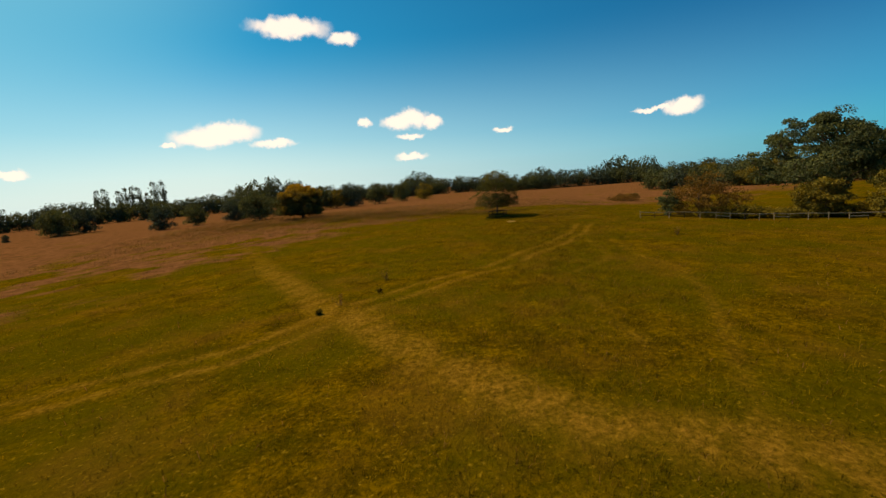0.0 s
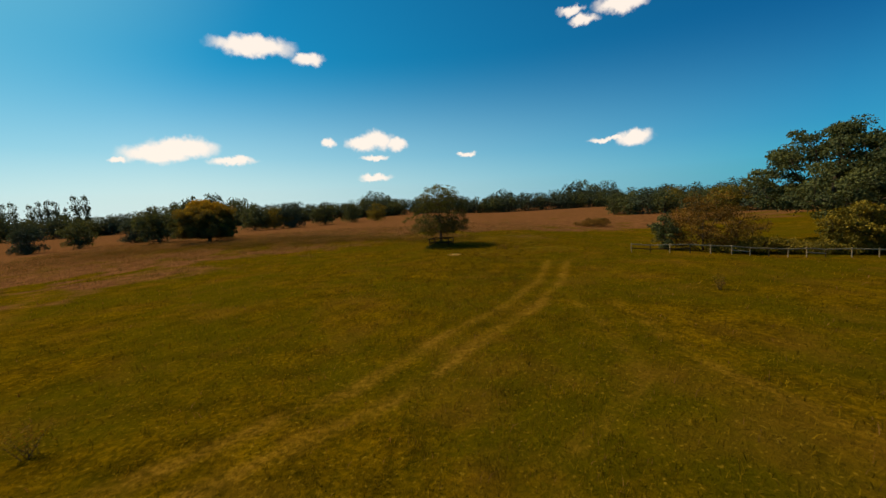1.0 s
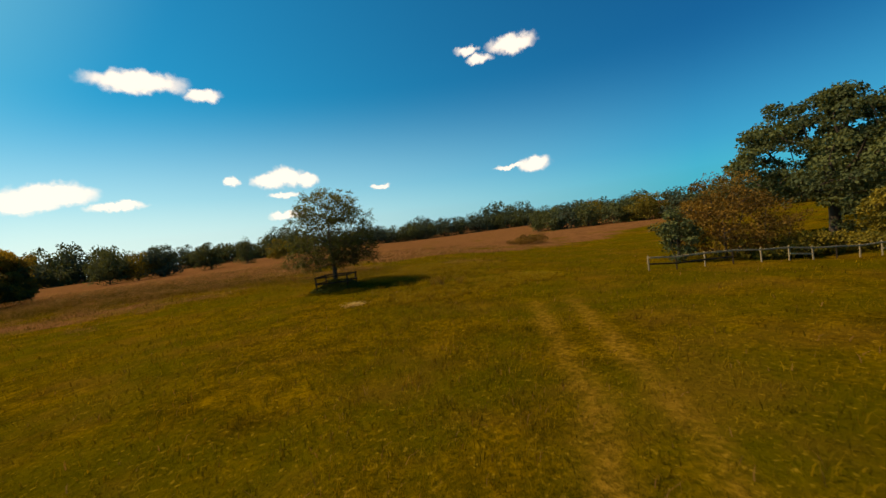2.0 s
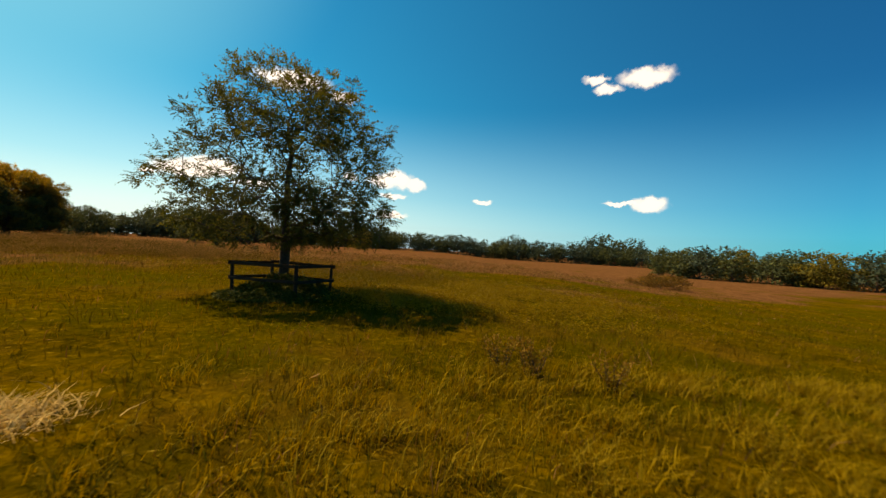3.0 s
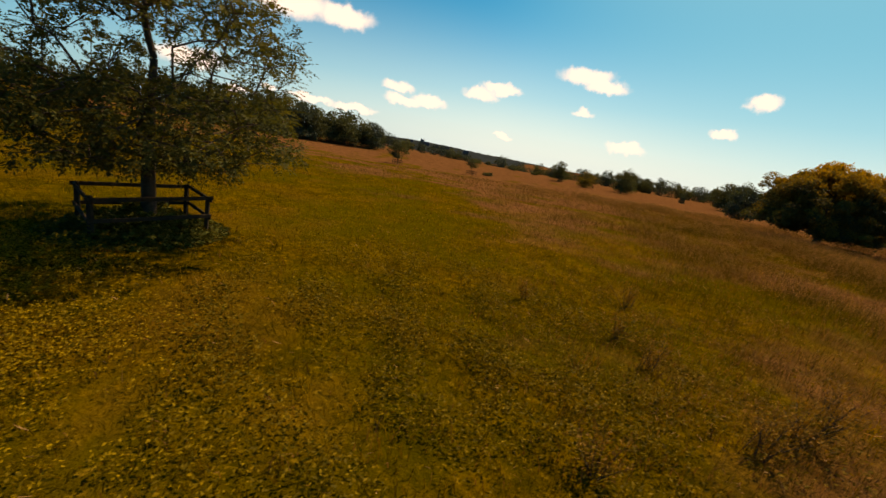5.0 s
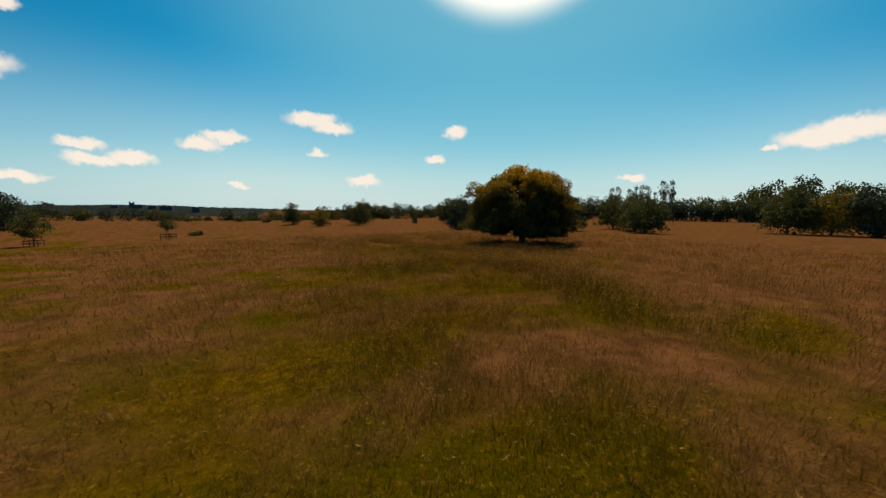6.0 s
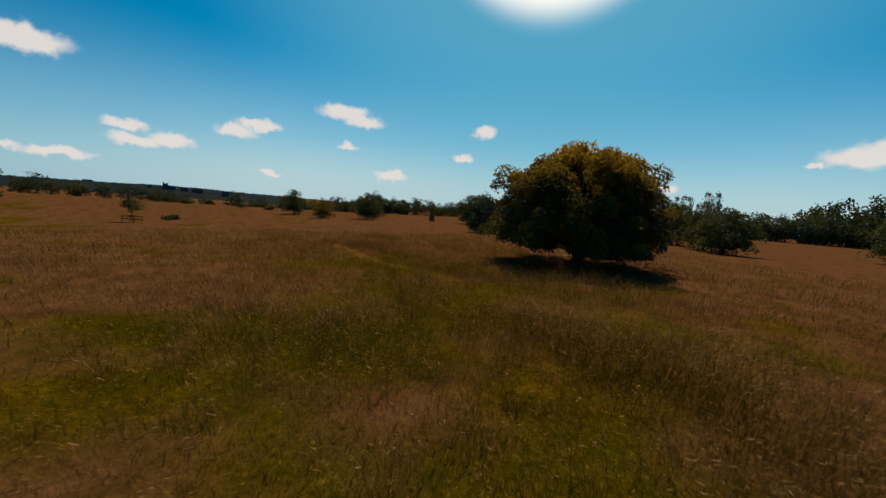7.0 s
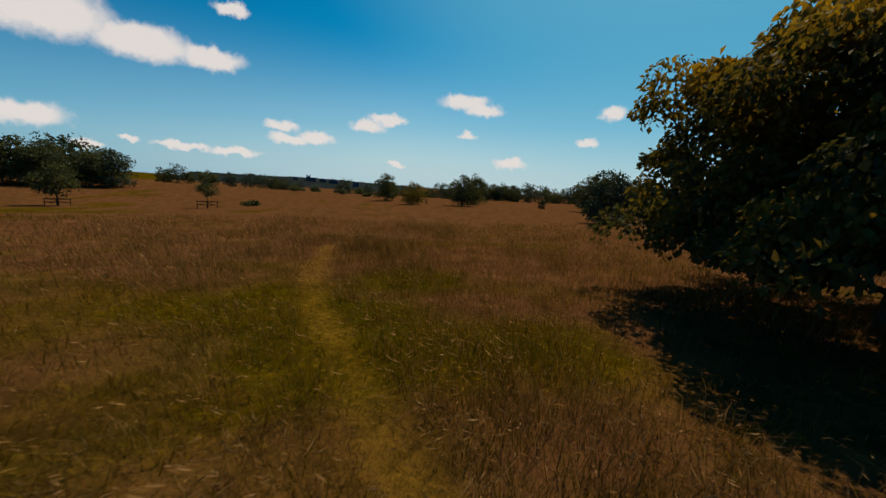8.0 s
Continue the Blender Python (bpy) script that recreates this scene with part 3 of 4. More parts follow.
olive_proto = round_tree("lime_tree", 31, 12, 5.0, OLIVE_LEAF, "olive green broadleaf tree at the wood's edge", 70, 52, (.52, .22), "trees of the near woods")
poplar_proto = slim_tree("poplar_tree", 41, 18, 2.2, HAZY_LEAF, "slim upright dark poplar above the far trees", "far poplars")
placed = {}


def put(proto, x, y, h, proto_h, turn=0, wide=1.0, sink=0.0):
    s = h / proto_h * wide
    if proto.name not in placed:
        placed[proto.name] = True
        proto.matrix_basis = pose(x, y, float(land(x, y)) - sink, 0, 0, turn) @ Matrix.Diagonal((s, s, h / proto_h, 1))
        return proto
    return copy_thing(proto, pose(x, y, float(land(x, y)) - sink, 0, 0, turn) @ Matrix.Diagonal((s / proto.scale[0], s / proto.scale[1], h / proto_h / proto.scale[2], 1)))


PROTO_H = {p.name: h for p, h in zip(belt_protos + [olive_proto, poplar_proto] + field_protos, (15, 14, 16, 13, 12, 18, 11, 10, 12))}
rng = random.Random(5)


def belt(pts, spacing, h_lo, h_hi, rows=1, row_gap=7, protos=belt_protos, wide=(0.95, 1.25)):
    for r in range(rows):
        carry = 0.0
        for (ax, ay), (bx, by) in zip(pts, pts[1:]):
            L = math.hypot(bx - ax, by - ay)
            nx, ny = -(by - ay) / L, (bx - ax) / L
            s = carry
            while s < L:
                k = rng.uniform(-.25, .25) * spacing
                x = ax + (bx - ax) * (s + k) / L + nx * (r * row_gap + rng.uniform(-2, 2))
                y = ay + (by - ay) * (s + k) / L + ny * (r * row_gap + rng.uniform(-2, 2))
                p = rng.choice(protos)
                put(p, x, y, rng.uniform(h_lo, h_hi), PROTO_H[p.name], rng.uniform(0, 360), rng.uniform(*wide), .3)
                s += spacing * rng.uniform(.75, 1.25)
            carry = s - L


def one(proto, x, y, h, wide=1.0, sink=.2):
    return put(proto, x, y, h, PROTO_H[proto.name], rng.uniform(0, 360), wide, sink)


oak_a, oak_b, oak_c, oak_d = belt_protos
# far belt along the north edge, with its taller clumps
belt([(-300, 180), (-258, 208), (-206, 247), (-126, 290), (0, 303), (75, 292), (165, 258), (215, 225), (235, 180)], 5.6, 12, 15.5, 1)
belt([(-258, 216), (-206, 255), (-126, 298), (0, 312), (75, 300), (165, 266)], 13, 13, 17, 1)
for k in range(9):                                   # high clump behind the domed tree
    one(rng.choice(belt_protos), -166 + 7.5 * k, 304 + rng.uniform(-6, 10), 28 - 1.3 * abs(k - 4), .8, .5)
for x, y, h in ((-12, 316, 21), (-4, 320, 23), (5, 318, 22), (12, 314, 19), (102, 298, 18), (108, 296, 20), (114, 294, 18),
                (160, 275, 20), (168, 272, 23), (176, 267, 24), (184, 261, 22), (191, 257, 20)):
    one(rng.choice(belt_protos), x, y, h, .9, .5)
for az, h in ((-35.6, 26), (-34.9, 27), (-33.7, 25), (-33.1, 27), (-32.5, 28), (-31.9, 27), (-31.2, 22), (-30.4, 31), (-29.6, 31)):
    one(poplar_proto, -13 + 470 * math.sin(radians(az)), -64 + 470 * math.cos(radians(az)), h * 1.35, .5, .5)
# rising wood to the east
belt([(96, 108), (112, 84), (125, 67), (138, 45), (150, 10), (150, -30)], 7, 8, 11, 2, 8, [oak_c, oak_d, olive_proto, oak_a])
belt([(165, 90), (175, 50), (180, 0)], 11, 12, 15, 1, 8, [oak_c, oak_a, oak_b])
field_a, field_b, field_c = field_protos
# scattered field trees towards the north-west
for p, x, y, h, w in ((field_a, -62.8, 62.4, 9.8, 1.05), (field_b, -92, 62, 7.5, 1.0), (field_a, -86, 70, 7.6, 1.1), (field_b, -79, 84, 7.8, 1.1), (field_c, -72, 98, 8.5, 1.0),
                      (field_a, -65, 92.7, 8.0, 1.2), (field_a, -57, 131, 11.5, 1.1), (olive_proto, -50, 134, 10.0, 1.1), (field_b, -43, 136, 11.0, 1.1),
                      (field_a, -30, 150, 11, 1.1), (field_c, -18, 165, 11, 1.0), (olive_proto, -5, 170, 10, 1.1), (field_a, -84, 104, 9.5, 1.1),
                      (field_a, -136, 80, 9.5, 1.1), (field_c, -142, 87, 10.0, 1.1), (field_b, -138, 94, 9.5, 1.0),
                      (field_a, -149, 27.4, 7.6, .95), (olive_proto, -134.6, 34.5, 5.6, 1.1), (field_a, -135.7, 46.6, 7.8, 1.0), (field_c, -150, 52, 8.2, .9),
                      (field_b, -144, 69.5, 2.6, .8), (field_a, -230, 74, 8.5, .9), (field_c, -236, 80, 8.8, 1.0), (field_b, -240, 86, 8.2, 1.0)):
    one(p, x, y, h, w)
# wood edge to the west and south-west
belt([(-232, 2), (-232, 30), (-228, 62), (-236, 105)], 8, 6.5, 9.5, 2, 8)
belt([(-246, 110), (-270, 140), (-300, 170)], 7, 8, 10, 1)
belt([(-158, -48), (-146, -57), (-132, -68), (-118, -86), (-96, -108)], 6.5, 10, 13, 1, -8, field_protos)
belt([(-160, -58), (-140, -74), (-118, -98)], 9, 12, 14.5, 1, -8)
belt([(-90, -112), (-40, -150), (10, -165)], 9, 9, 12, 1)
belt([(-200, -60), (-215, -36), (-226, -8)], 5, 5, 7.5, 1)
for k in range(9):
    one(poplar_proto, -366 + 1.2 * k, 163 + 2.1 * k, 11 + rng.uniform(-.8, 1.2), .55)


# ---- woods and shrubs beside the tracks
def shrub(name, x, y, r, h, leaf_mat, label, seed, clumps=60, per=60, leaf=(.32, .10), zmin=.15, category="shrub"):
    lobes = [((0, 0, h * .45), (r, r * .9, h * .5)), ((r * .35, .2 * r, h * .6), (r * .6, r * .6, h * .38)), ((-.45 * r, -.1 * r, h * .4), (r * .6, r * .65, h * .36))]
    t = make_tree(name, lobes, h * .5, .05 + .012 * h, clumps, per, leaf, leaf_mat, seed, zmin, .30 + .04 * r, .4, label, category, "", sides=4, lump=.32 + .10 * r, flat=.8, droop=.2)
    return stand(t, x, y, seed * 47)


big_oak = make_tree("oak_tree", [((0, 0, 8.2), (8.2, 8.2, 5.0)), ((2, 2, 11.0), (5.5, 5.5, 3.6)), ((-5.0, -3, 7.0), (4.5, 4.5, 2.6)), ((3, -5, 9), (4.5, 4.5, 3.0))],
                    7.0, .5, 190, 170, (.31, .12), OAK_LEAF, 51, 2.2, .62, .4, "large dark oak with gaps of sky between its limbs", "tree", "trees of the near woods", lump=1.15, flat=.72, droop=.3)
stand(big_oak, 52, -9.5, 0, 1.09)
another(big_oak, 66, -20, 140, .98)
another(big_oak, 74, -4, 250, .9)
another(big_oak, 58, -31, 75, .72)
shrub("rust_willow", 28.4, -13.2, 3.9, 6.6, RUST_LEAF, "rust-brown bushy tree behind the rail fence", 61, 110, 90, (.24, .05), .3, "tree")
shrub("dark_thorn", 23.7, -12.8, 1.5, 4.2, OAK_LEAF, "dark green upright thorn bush behind the fence", 62, 46, 70, (.22, .07))
shrub("bare_thicket", 33.5, -12.6, 3.4, 5.0, RUST_LEAF, "brown twiggy thicket at the wood's edge", 63, 80, 60, (.22, .04))
shrub("sallow_bush", 42.5, -19.0, 3.2, 5.6, OLIVE_LEAF, "yellow-green sallow bush at the wood's edge", 64, 90, 70)
shrub("sallow_bush", 49.0, -25.0, 4.2, 7.5, OLIVE_LEAF, "tall yellow-green sallow bush at the wood's edge", 65, 120, 70)
shrub("sallow_bush", 47.0, -15.5, 3.2, 5.0, OAK_LEAF, "dark green sallow bush at the wood's edge", 66, 80, 70)
for k in range(10):
    shrub("bramble", 29.5 + 2.3 * k + rng.uniform(-.5, .5), -15.4 - .55 * k + rng.uniform(-.8, .8), rng.uniform(1.5, 2.1), rng.uniform(1.3, 2.2), OLIVE_LEAF,
          "low green bramble thicket behind the rail fence", 70 + k, 30, 60, (.22, .08), .05)
shrub("low_scrub", 48.8, 44.6, 4.6, 2.0, RUST_LEAF, "low brown scrub mound in the open meadow", 90, 70, 70, (.25, .06), .02)
shrub("low_scrub", 62, 62, 1.6, 1.2, OAK_LEAF, "small dark scrub bush in the open meadow", 91, 30, 40, (.25, .08), .02)
for k, (x, y, h) in enumerate(((-119, 3, 1.1), (-190, -8, 2.0), (-196, -2, 1.6), (-182, 10, 1.8), (-205, 14, 2.2), (-172, 20, 1.3))):
    shrub("hawthorn_bush", x, y, h * 1.1, h, OAK_LEAF, "small dark hawthorn bush out in the meadow", 95 + k, 18, 24, (.5, .18), .02)


# ---------------------------------------------------------------- timber enclosure round the young tree
def enclosure(name, label, a, b, post_h=1.18, timber=TIMBER_DARK):
    """Four posts on the corners +-a, +-b, with a top and a middle rail on every side."""
    root = new(name)
    corners = [Vector((*a, 0)), Vector((*b, 0)), -Vector((*a, 0)), -Vector((*b, 0))]
    for c in corners:
        out = c.normalized() * .03
        part("post", beam(c + Vector((0, 0, -.3)), c + out + Vector((0, 0, post_h)), .105, .105, timber, "post", .012), root)
    for i in range(4):
        p, q = corners[i], corners[(i + 1) % 4]
        d = (q - p).normalized()
        n = Vector((d.y, -d.x, 0)) * .075
        for z, ext in ((post_h - .07, .14), (.56, .10)):
            part("rail", beam(p - d * ext - n + Vector((0, 0, z + .012 * i)), q + d * ext - n + Vector((0, 0, z - .01 * i)), .042, .105, timber, "rail"), root)
    return tagged(root, label, "fence")


guard = enclosure("tree_guard", "dark square timber rail enclosure round the young tree", (1.62, .16), (.685, -1.30), 1.14)
guard.matrix_basis = pose(-.05, .02, float(land(0, 0)))
guard_small = enclosure("tree_guard", "small timber rail enclosure round a field tree", (1.5, .2), (.2, -1.5), 1.15)
guard_small.matrix_basis = pose(-110.8, -1.5, float(land(-110.8, -1.5)), 0, 0, 20)
sapling = make_tree("field_sapling", [((0, 0, 3.3), (1.5, 1.5, 1.2))], 2.8, .07, 30, 40, (.3, .09), OAK_LEAF, 77, 2.2, .3, .6, "thin young tree in a timber enclosure", "tree")
stand(sapling, -110.8, -1.5)
field_tree = make_tree("field_tree", [((0, 0, 3.9), (2.6, 2.6, 2.2))], 3.4, .12, 60, 45, (.32, .11), OAK_LEAF, 78, 1.7, .4, .5, "small round field tree in a timber enclosure", "tree")
stand(field_tree, -106.7, -22.7)
for x, y in ((-106.7, -22.7), (-65, 92.7), (-62.8, 62.4), (-138, 37)):
    copy_thing(guard_small, pose(x, y, float(land(x, y)), 0, 0, 35))


# ---------------------------------------------------------------- pale rail fence along the wood
def rail_fence(pts, gap=1.9):
    root = new("rail_fence")
    spots = []
    for (ax, ay), (bx, by) in zip(pts, pts[1:]):
        n = max(1, round(math.hypot(bx - ax, by - ay) / gap))
        spots += [(ax + (bx - ax) * k / n, ay + (by - ay) * k / n) for k in range(n)]
    spots.append(pts[-1])
    r = random.Random(9)
    tops = []
    for x, y in spots:
        z = float(land(x, y))
        h = .98 + r.uniform(-.06, .1)
        lean = (r.uniform(-.04, .04), r.uniform(-.04, .04))
        part("post", beam((x, y, z - .3), (x + lean[0], y + lean[1], z + h), .08, .08, TIMBER_PALE if r.random() > .3 else TIMBER_DARK, "post", .012), root)
        tops.append(Vector((x + lean[0], y + lean[1] - .07, z + h - .12)))
    for k, (p, q) in enumerate(zip(tops, tops[1:])):
        part("rail", beam(p, q, .045, .10, TIMBER_PALE, "rail"), root)
        if k < 3 or k % 4 == 1:
            part("rail", beam(p - Vector((0, 0, .42)), q - Vector((0, 0, .42)), .045, .10, TIMBER_DARK if k < 3 else TIMBER_PALE, "rail"), root)
    return tagged(root, "weathered pale post and rail fence beside the scrub", "fence")


rail_fence([(17.7, -15.3), (21.4, -16.4), (27.4, -18.0), (36.5, -20.2), (42, -23.4), (52, -31)])


# ---------------------------------------------------------------- wooded hill with a tower, far to the west
def far_hill():
    m, nt, b = start_material("wooded_hill", 0.95, 0.05)
    n1 = noise_node(nt, .02, 5)
    nt.links.new(ramp_node(nt, n1, [(.35, (.004, .010, .012)), (.65, (.012, .020, .022))]), b.inputs["Base Color"])
    rs = np.random.RandomState(3)
    n, rows = 160, 5
    s = np.linspace(0, 1, n)
    x, y = -2050 - 250 * s, -980 + 1180 * s
    crest = 4 + 13 * np.exp(-((s - .46) / .22) ** 2) + 5 * np.exp(-((s - .1) / .15) ** 2) + 4 * np.exp(-((s - .8) / .12) ** 2) + rs.uniform(-1.6, 1.6, n)
    v = [np.stack([x + 300 * (1 - r / (rows - 1)) ** 1.5, y, -60 + (crest + 60) * (r / (rows - 1)) ** .6], 1) for r in range(rows)]
    v.append(np.stack([x - 200, y, np.full(n, -60.)], 1))
    i = (np.arange(rows)[:, None] * n + np.arange(n - 1)[None]).ravel()
    tris = np.concatenate([np.stack([i, i + 1, i + n + 1], 1), np.stack([i, i + n + 1, i + n], 1)])
    ob = new("backdrop_hill", tri_mesh("backdrop_hill", np.concatenate(v), tris, m, False))
    tagged(ob, "distant wooded hill with a small town on it", "hill", kind="structure")
    stone, nt, b = start_material("grey_stone", 0.9, 0.1)
    nt.links.new(ramp_node(nt, noise_node(nt, .3, 4), [(.3, (.05, .06, .07)), (.7, (.11, .12, .13))]), b.inputs["Base Color"])

    def block(name, x, y, w, d, z0, z1, parent):
        return part(name, beam((x - w / 2, y, (z0 + z1) / 2), (x + w / 2, y, (z0 + z1) / 2), d, z1 - z0, stone, name, .3), parent)
    church = new("church_tower")
    block("tower", -2112, -463, 16, 16, -20, 24, church)
    block("nave", -2112, -440, 14, 34, -20, 17, church)
    for dx, dy in ((-7, -7), (7, -7), (-7, 7), (7, 7)):
        block("pinnacle", -2112 + dx, -463 + dy, 2.4, 2.4, 23.5, 29, church)
    tagged(church, "distant grey stone church tower on the wooded hill", "tower")
    for x, y, w, z in ((-2120, -735, 34, 16), (-2118, -690, 18, 11), (-2116, -610, 26, 12), (-2110, -520, 22, 15), (-2114, -390, 30, 14), (-2110, -340, 44, 13), (-2108, -230, 30, 10)):
        house = new("town_house")
        block("wall", x, y, 12, w, -20, z - 3, house)
        block("roof", x, y, 8, w * .9, z - 3.2, z, house)
        tagged(house, "distant dark town building on the wooded hill", "building", "houses on the far hill")


far_hill()

# ---------------------------------------------------------------- grass
WALK_LINE = [(-14, -66), (-9, -53), (-6, -43), (1, -20), (5, -8), (8, 1), (8, 9), (0, 15), (-8, 19.5), (-19, 25), (-28, 31), (-44, 34), (-58, 34)]


def scatter(n, lo, hi, near, rs, power=1.0):
    """Random spots round the line of open sward that the tracks follow, thinning out away from it."""
    out, have = [], 0
    while have < n:
        x, y = rs.uniform(lo[0], hi[0], 400000), rs.uniform(lo[1], hi[1], 400000)
        d = line_distance(x, y, WALK_LINE)
        keep = rs.uniform(size=len(x)) < 1 / (1 + (d / near) ** 2) ** power
        out.append(np.stack([x[keep], y[keep], d[keep]], 1)); have += keep.sum()
    return np.concatenate(out)[:n]


def blades(spots, height, width, rs, lean=.5, wind=(.25, -.15)):
    """Bent blades: three triangles each, base, middle and tip."""
    n = len(spots)
    x, y = spots[:, 0], spots[:, 1]
    base = np.stack([x, y, land(x, y) - .02], 1)
    a = rs.uniform(0, 6.283, n)
    side = np.stack([np.cos(a), np.sin(a), np.zeros(n)], 1) * width[:, None] / 2
    tilt = rs.normal(size=(n, 2)) * lean + np.array(wind)
    tip = np.concatenate([tilt * height[:, None] * .8, (height * rs.uniform(.75, 1, n))[:, None]], 1)
    mid = np.concatenate([tilt * height[:, None] * .22, (height * .55)[:, None]], 1)
    v = np.stack([base - side, base + side, base + mid - side * .8, base + mid + side * .8, base + tip], 1).reshape(-1, 3)
    b = np.arange(n)[:, None] * 5
    t = np.concatenate([b + [[0, 1, 3]], b + [[0, 3, 2]], b + [[2, 3, 4]]])
    return v, t, base + tip


def build_short_grass():
    rs = np.random.RandomState(21)
    s = np.concatenate([scatter(125000, (-60, -80), (30, 60), 3.5, rs, 1.3), scatter(125000, (-75, -80), (60, 75), 11.0, rs)])
    x, y, d = s.T
    dry, tr = dry_at(x, y), track_at(x, y)
    clump = .5 + .5 * smooth_noise(x, y, 1.6, 9)
    keep = rs.uniform(size=len(x)) < (.35 + .65 * clump) * (1 - .75 * np.clip(tr, 0, 1))
    s, x, y, d, dry, tr, clump = s[keep], x[keep], y[keep], d[keep], dry[keep], tr[keep], clump[keep]
    far = 1 + np.clip(d / 14, 0, 3)
    h = (.10 + .20 * clump * rs.uniform(.5, 1.3, len(x))) * (1 - .6 * np.clip(tr, 0, 1)) * (1 + .5 * dry)
    w = (.009 + .006 * rs.uniform(size=len(x))) * far
    v, t, _ = blades(s, h, w, rs, .55)
    isdry = (rs.uniform(size=len(x)) < dry * .8 + .06).astype(float)
    tone = np.clip(rs.uniform(0, .6, len(x)) + .3 * smooth_noise(x, y, 3, 12) + .2 * smooth_noise(x, y, 1., 13), 0, 1)
    ob = new("meadow_grass", tri_mesh("meadow_grass", v, t, GRASS, False, dry=np.repeat(isdry, 5), tone=np.repeat(tone, 5)))
    tagged(ob, "short olive and straw-coloured meadow grass", "grass", kind="stuff")


def build_tall_grass():
    rs = np.random.RandomState(22)
    s = scatter(330000, (-80, -10), (40, 75), 7.0, rs)
    x, y, d = s.T
    dry = dry_at(x, y)
    hollow = np.exp(-.5 * (((x + 26) / 22) ** 2 + ((y - 31 + .15 * (x + 22)) / 12) ** 2))
    tall = np.clip(np.maximum(dry * 1.1 - .1, hollow), 0, 1) * np.clip(.5 + .6 * smooth_noise(x, y, 9, 15) + .4 * smooth_noise(x, y, 1.7, 16), .06, 1)
    keep = (rs.uniform(size=len(x)) < tall) & (track_at(x, y) < .15)
    s, x, y, d, dry, tall = s[keep], x[keep], y[keep], d[keep], dry[keep], tall[keep]
    n = len(x)
    far = 1 + np.clip(d / 14, 0, 3)
    h = .24 + (.70 + .45 * hollow[keep]) * tall ** 1.3 * rs.uniform(.4, 1.2, n)
    v, t, tip = blades(s, h, .0062 * far, rs, .62, (.55, -.35))
    # feathery seed heads on every other stem
    some = rs.uniform(size=n) < .05 + .55 * np.exp(-.5 * (((x + 25) / 9) ** 2 + ((y - 35) / 8) ** 2)) + .45 * np.clip(.5 + .9 * smooth_noise(x, y, 4.5, 18), 0, 1)
    ax = np.concatenate([rs.normal(size=(some.sum(), 2)) * .4 + [[.5, -.35]], np.full((some.sum(), 1), .35)], 1)
    hv, ht = leaves(tip[some], ax, .16, .0055, rs)
    hw = np.repeat(far[some], 4)
    isdry = np.repeat((rs.uniform(size=n) < .16 + .42 * dry).astype(float), 5)
    tone = np.repeat(rs.uniform(0, .8, n), 5)
    V, F = np.concatenate([v, hv]), np.concatenate([t, ht + len(v)])
    ob = new("tall_grass", tri_mesh("tall_grass", V, F, STRAW, False, dry=np.concatenate([isdry, np.ones(len(hv))]), tone=np.concatenate([tone, np.repeat(rs.uniform(.45, 1, int(some.sum())), 4)])))
    tagged(ob, "tall dry rosy grass with feathery pale seed heads", "grass", kind="stuff")


def build_weeds():
    rs = np.random.RandomState(23)
    n = 120000
    x, y = rs.normal(6.5, 4.2, n * 2), rs.normal(4.0, 5.0, n * 2)
    dense = np.clip(.5 + .5 * smooth_noise(x, y, 3.0, 31) + .3 * smooth_noise(x, y, .8, 32), 0, 1) * sig((2.9 + 1.2 * (x - 3.9) - y) / .8) * sig((x - 1.2) / .7) * sig((y + 3.2) / .6)
    keep = rs.uniform(size=len(x)) < dense
    x, y = x[keep][:n], y[keep][:n]
    n = len(x)
    c = np.stack([x, y, land(x, y) + rs.uniform(.05, .24, n)], 1)
    ax = np.concatenate([rs.normal(size=(n, 2)), rs.uniform(-.1, .5, (n, 1))], 1)
    v, t = leaves(c, ax, .052, .017, rs)
    tone = np.repeat(np.clip(rs.uniform(.2, 1, n), 0, 1), 4)
    ob = new("leafy_weeds", tri_mesh("leafy_weeds", v, t, WEED, False, tone=tone))
    tagged(ob, "low yellow-green leafy weeds carpeting the sward", "weeds", kind="stuff")
    n = 60000
    x, y = rs.normal(2.5, 3.4, n), rs.normal(9.5, 3.6, n)
    patch = np.clip(.35 + .8 * smooth_noise(x, y, 2.4, 61) + .3 * smooth_noise(x, y, .7, 62), 0, 1)
    keep = (rs.uniform(size=n) < patch) & (1.2 * (x - 3.9) + 2.9 < y)
    x, y, patch = x[keep], y[keep], patch[keep]
    n = len(x)
    c = np.stack([x, y, land(x, y) + rs.uniform(.04, .34, n) * (.4 + patch)], 1)
    ax = np.concatenate([rs.normal(size=(n, 2)), rs.uniform(-.1, .6, (n, 1))], 1)
    v, t = leaves(c, ax, .075, .017, rs)
    ob = new("clover_patches", tri_mesh("clover_patches", v, t, WEED, False, tone=np.repeat(rs.uniform(0, .75, n) ** 1.6, 4)))
    tagged(ob, "darker green leafy patches of clover and vetch in the sward", "weeds", kind="stuff")


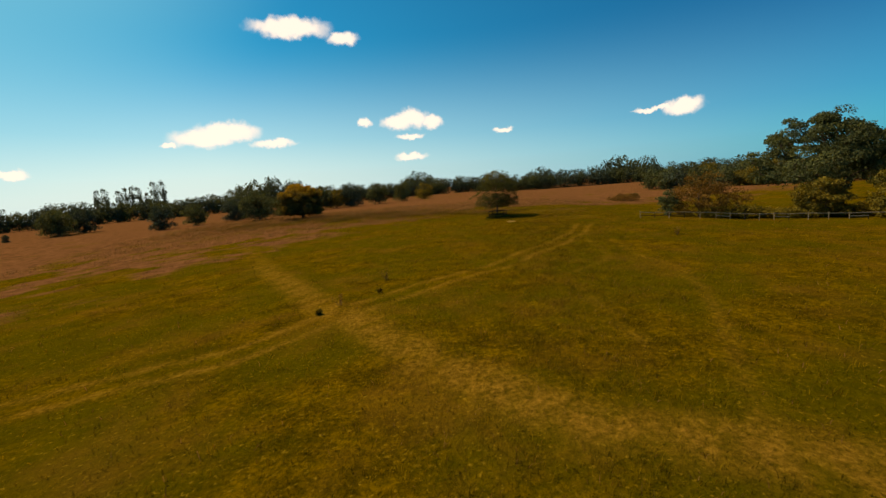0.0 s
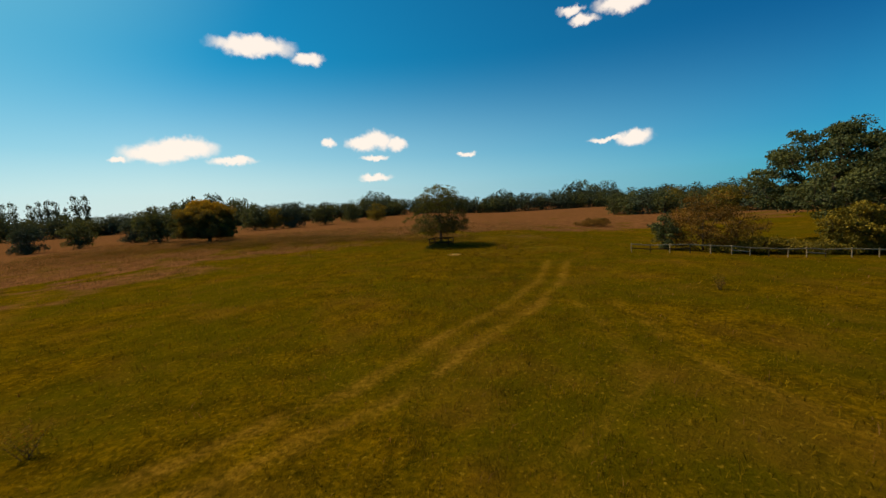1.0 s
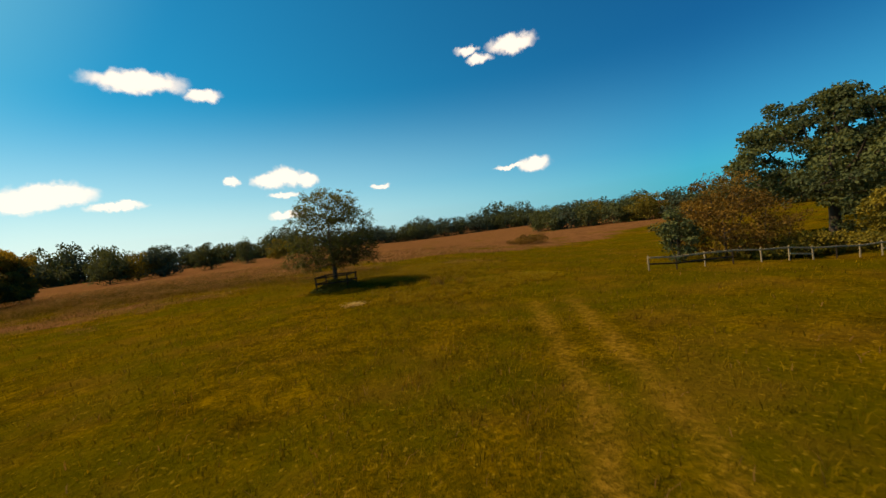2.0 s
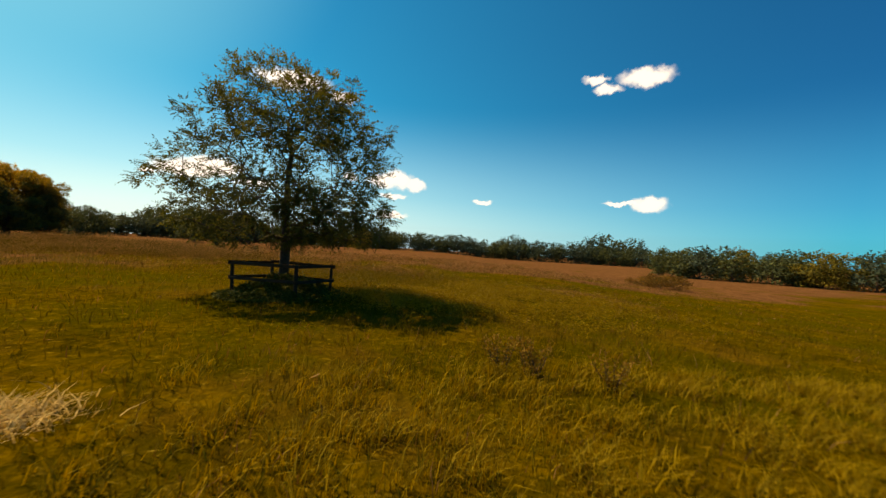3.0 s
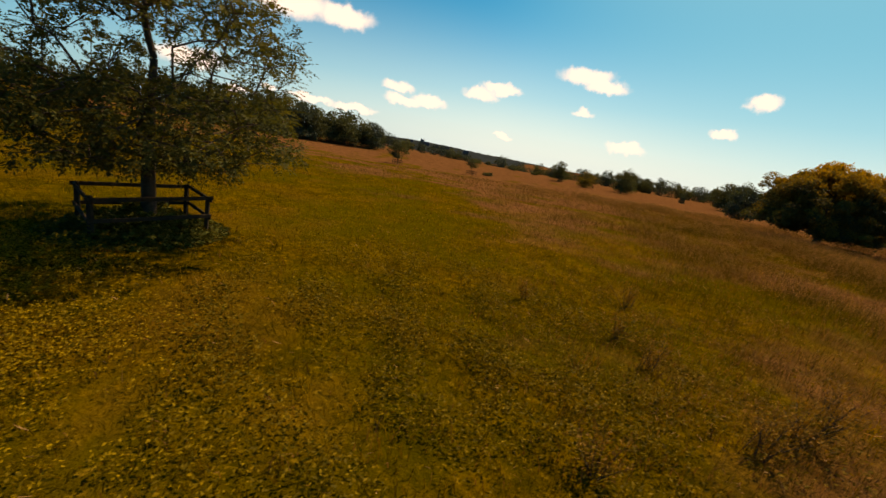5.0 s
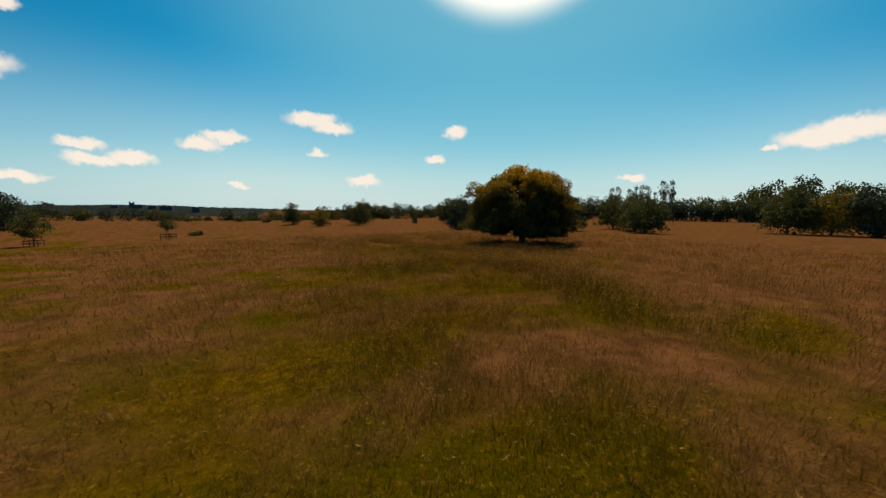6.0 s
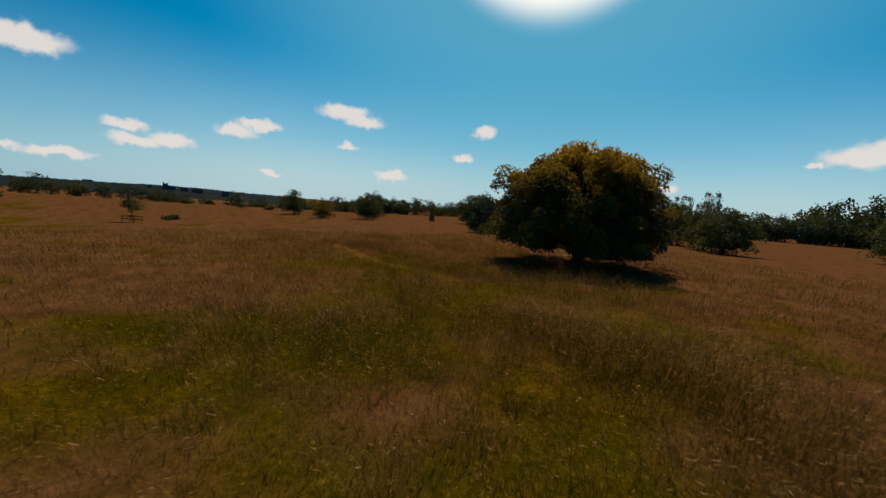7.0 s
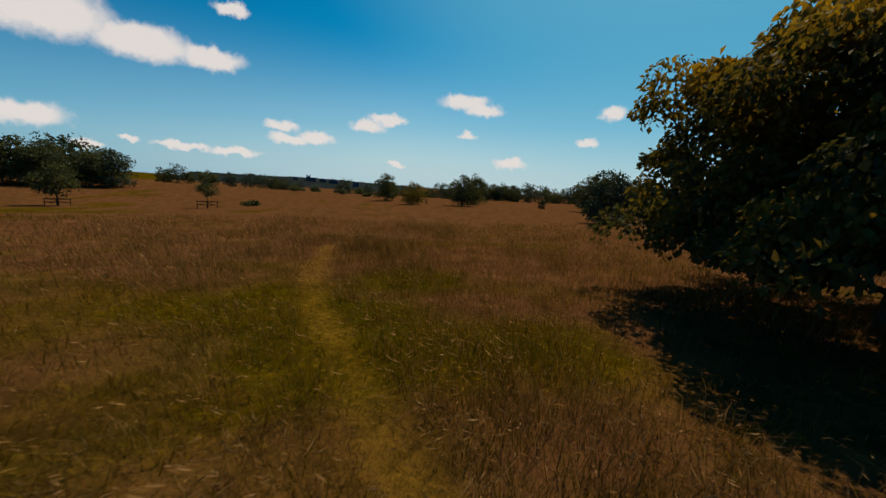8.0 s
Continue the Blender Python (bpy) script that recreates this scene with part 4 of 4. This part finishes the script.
def build_nettles():
    """Rank nettles and uncut growth inside the enclosure."""
    rs = np.random.RandomState(24)
    n = 15000
    a, r = rs.uniform(0, 6.283, n), 2.2 * rs.uniform(0, 1, n) ** .62
    x, y = r * np.cos(a), r * np.sin(a) * .92
    top = (.30 + .52 * np.clip(.6 + .5 * smooth_noise(x, y, .9, 51), .1, 1)) * np.clip(1.25 - r / 1.9, .12, 1)
    c = np.stack([x, y, land(x, y) + top * rs.uniform(.05, 1, n) ** .6], 1)
    ax = np.concatenate([rs.normal(size=(n, 2)), rs.uniform(-.6, .3, (n, 1))], 1)
    v, t = leaves(c, ax, .11, .030, rs)
    ob = new("nettles", tri_mesh("nettles", v, t, NETTLE, False, tone=np.repeat(rs.uniform(0, 1, n), 4)))
    tagged(ob, "rank dark green nettles growing inside the timber enclosure", "weeds", kind="stuff")


def weed_plant(name, x, y, h, stems, leaf_mat, label, seed, leaf=(.07, .013)):
    """An upright weed: a few stems from one root, with narrow leaves or seeds up each."""
    rs = np.random.RandomState(seed)
    root = new(name)
    nodes, parents, rad, cs = [], [], [], []
    for k in range(stems):
        lean = rs.normal(size=2) * .30
        b0 = rs.normal(size=2) * .10 * h
        for j in range(5):
            f = j / 4
            nodes.append(np.array([b0[0] + lean[0] * f * h, b0[1] + lean[1] * f * h, h * f * (1 - .12 * f) * (1 - .1 * k / stems) - .03]))
            parents.append(-1 if j == 0 else len(nodes) - 2); rad.append(.010 * (1.2 - f))
            if j:
                cs.append(nodes[-1])
    v, t = tube(nodes, parents, rad, 4)
    tagged(part("stem", tri_mesh(name + "_stem", v, t, BARK, True), root), kind="stuff")
    c = np.repeat(np.array(cs), 12, 0)
    off = rs.normal(size=c.shape) * .05 * h
    v, t = leaves(c + off, off + rs.normal(size=c.shape) * .03 + [[0, 0, .04]], leaf[0], leaf[1], rs)
    tagged(part("leaf", tri_mesh(name + "_leaf", v, t, leaf_mat, False, tone=np.repeat(rs.uniform(.4, 1, len(c)), 4)), root), kind="stuff")
    tagged(root, label, "weed")
    return stand(root, x, y, seed * 31)


for k, (x, y, h, n) in enumerate(((-18.3, -42.8, .9, 7), (-20.7, -49.0, .7, 6), (-1.6, 10.6, .7, 6), (-3.0, 13.8, .8, 8), (.9, 13.3, .8, 8), 
                                  (6.2, 12.4, .6, 6), (2.6, 15.2, 1.0, 12), (3.3, 14.2, .95, 10), (4.7, 11.4, .7, 9), (-.4, 12.9, .8, 9), (1.6, 16.4, 1.0, 11), (6.0, -8.5, .7, 9), (5.5, -8.2, .65, 8), (7.1, -9.1, .6, 7), (10.5, -33.8, .9, 9))):
    weed_plant("dock_plant", x, y, h, n, RUST_LEAF, "rust-brown dock gone to seed in the sward", 200 + k)
for k, (x, y, h, n) in enumerate(((-21.7, -50.4, .24, 7), (-18.6, -46.5, .2, 6))):
    weed_plant("thistle_clump", x, y, h, n, OLIVE_LEAF, "olive green thistle clump in the grass", 230 + k, (.16, .035))

def build_straw():
    rs = np.random.RandomState(25)
    n = 800
    x, y = rs.normal(-.45, .26, n), rs.normal(-10.45, .26, n)
    v, t, _ = blades(np.stack([x, y, 0 * x], 1), rs.uniform(.08, .24, n), np.full(n, .016), rs, 1.5, (.2, -.2))
    ob = new("flattened_straw", tri_mesh("flattened_straw", v, t, DEAD_STRAW, False, dry=np.ones(5 * n), tone=np.repeat(rs.uniform(.5, 1, n), 5)))
    tagged(ob, "pale flattened dead grass lying in the sward", "straw", kind="stuff")


def build_coarse_grass():
    """Broad bright blades of a coarser grass, in loose tufts."""
    rs = np.random.RandomState(26)
    tufts = np.stack([.4 + 13 * rs.uniform(size=260) ** .75, rs.uniform(-13.2, -8.2, 260)], 1)
    n = 15000
    at_tuft = tufts[(rs.uniform(size=n) ** 1.3 * 260).astype(int)]
    p = at_tuft + rs.normal(size=(n, 2)) * .16
    v, t, _ = blades(np.concatenate([p, np.zeros((n, 1))], 1), rs.uniform(.12, .34, n), rs.uniform(.008, .020, n), rs, .7, (.3, -.2))
    ob = new("coarse_grass", tri_mesh("coarse_grass", v, t, WEED, False, dry=np.zeros(5 * n), tone=np.repeat(rs.uniform(.25, 1, n) ** .8, 5)))
    tagged(ob, "coarse broad-bladed bright yellow-green grass in tufts", "grass", kind="stuff")


build_nettles()
build_straw()
build_coarse_grass()
build_short_grass()
build_tall_grass()
build_weeds()
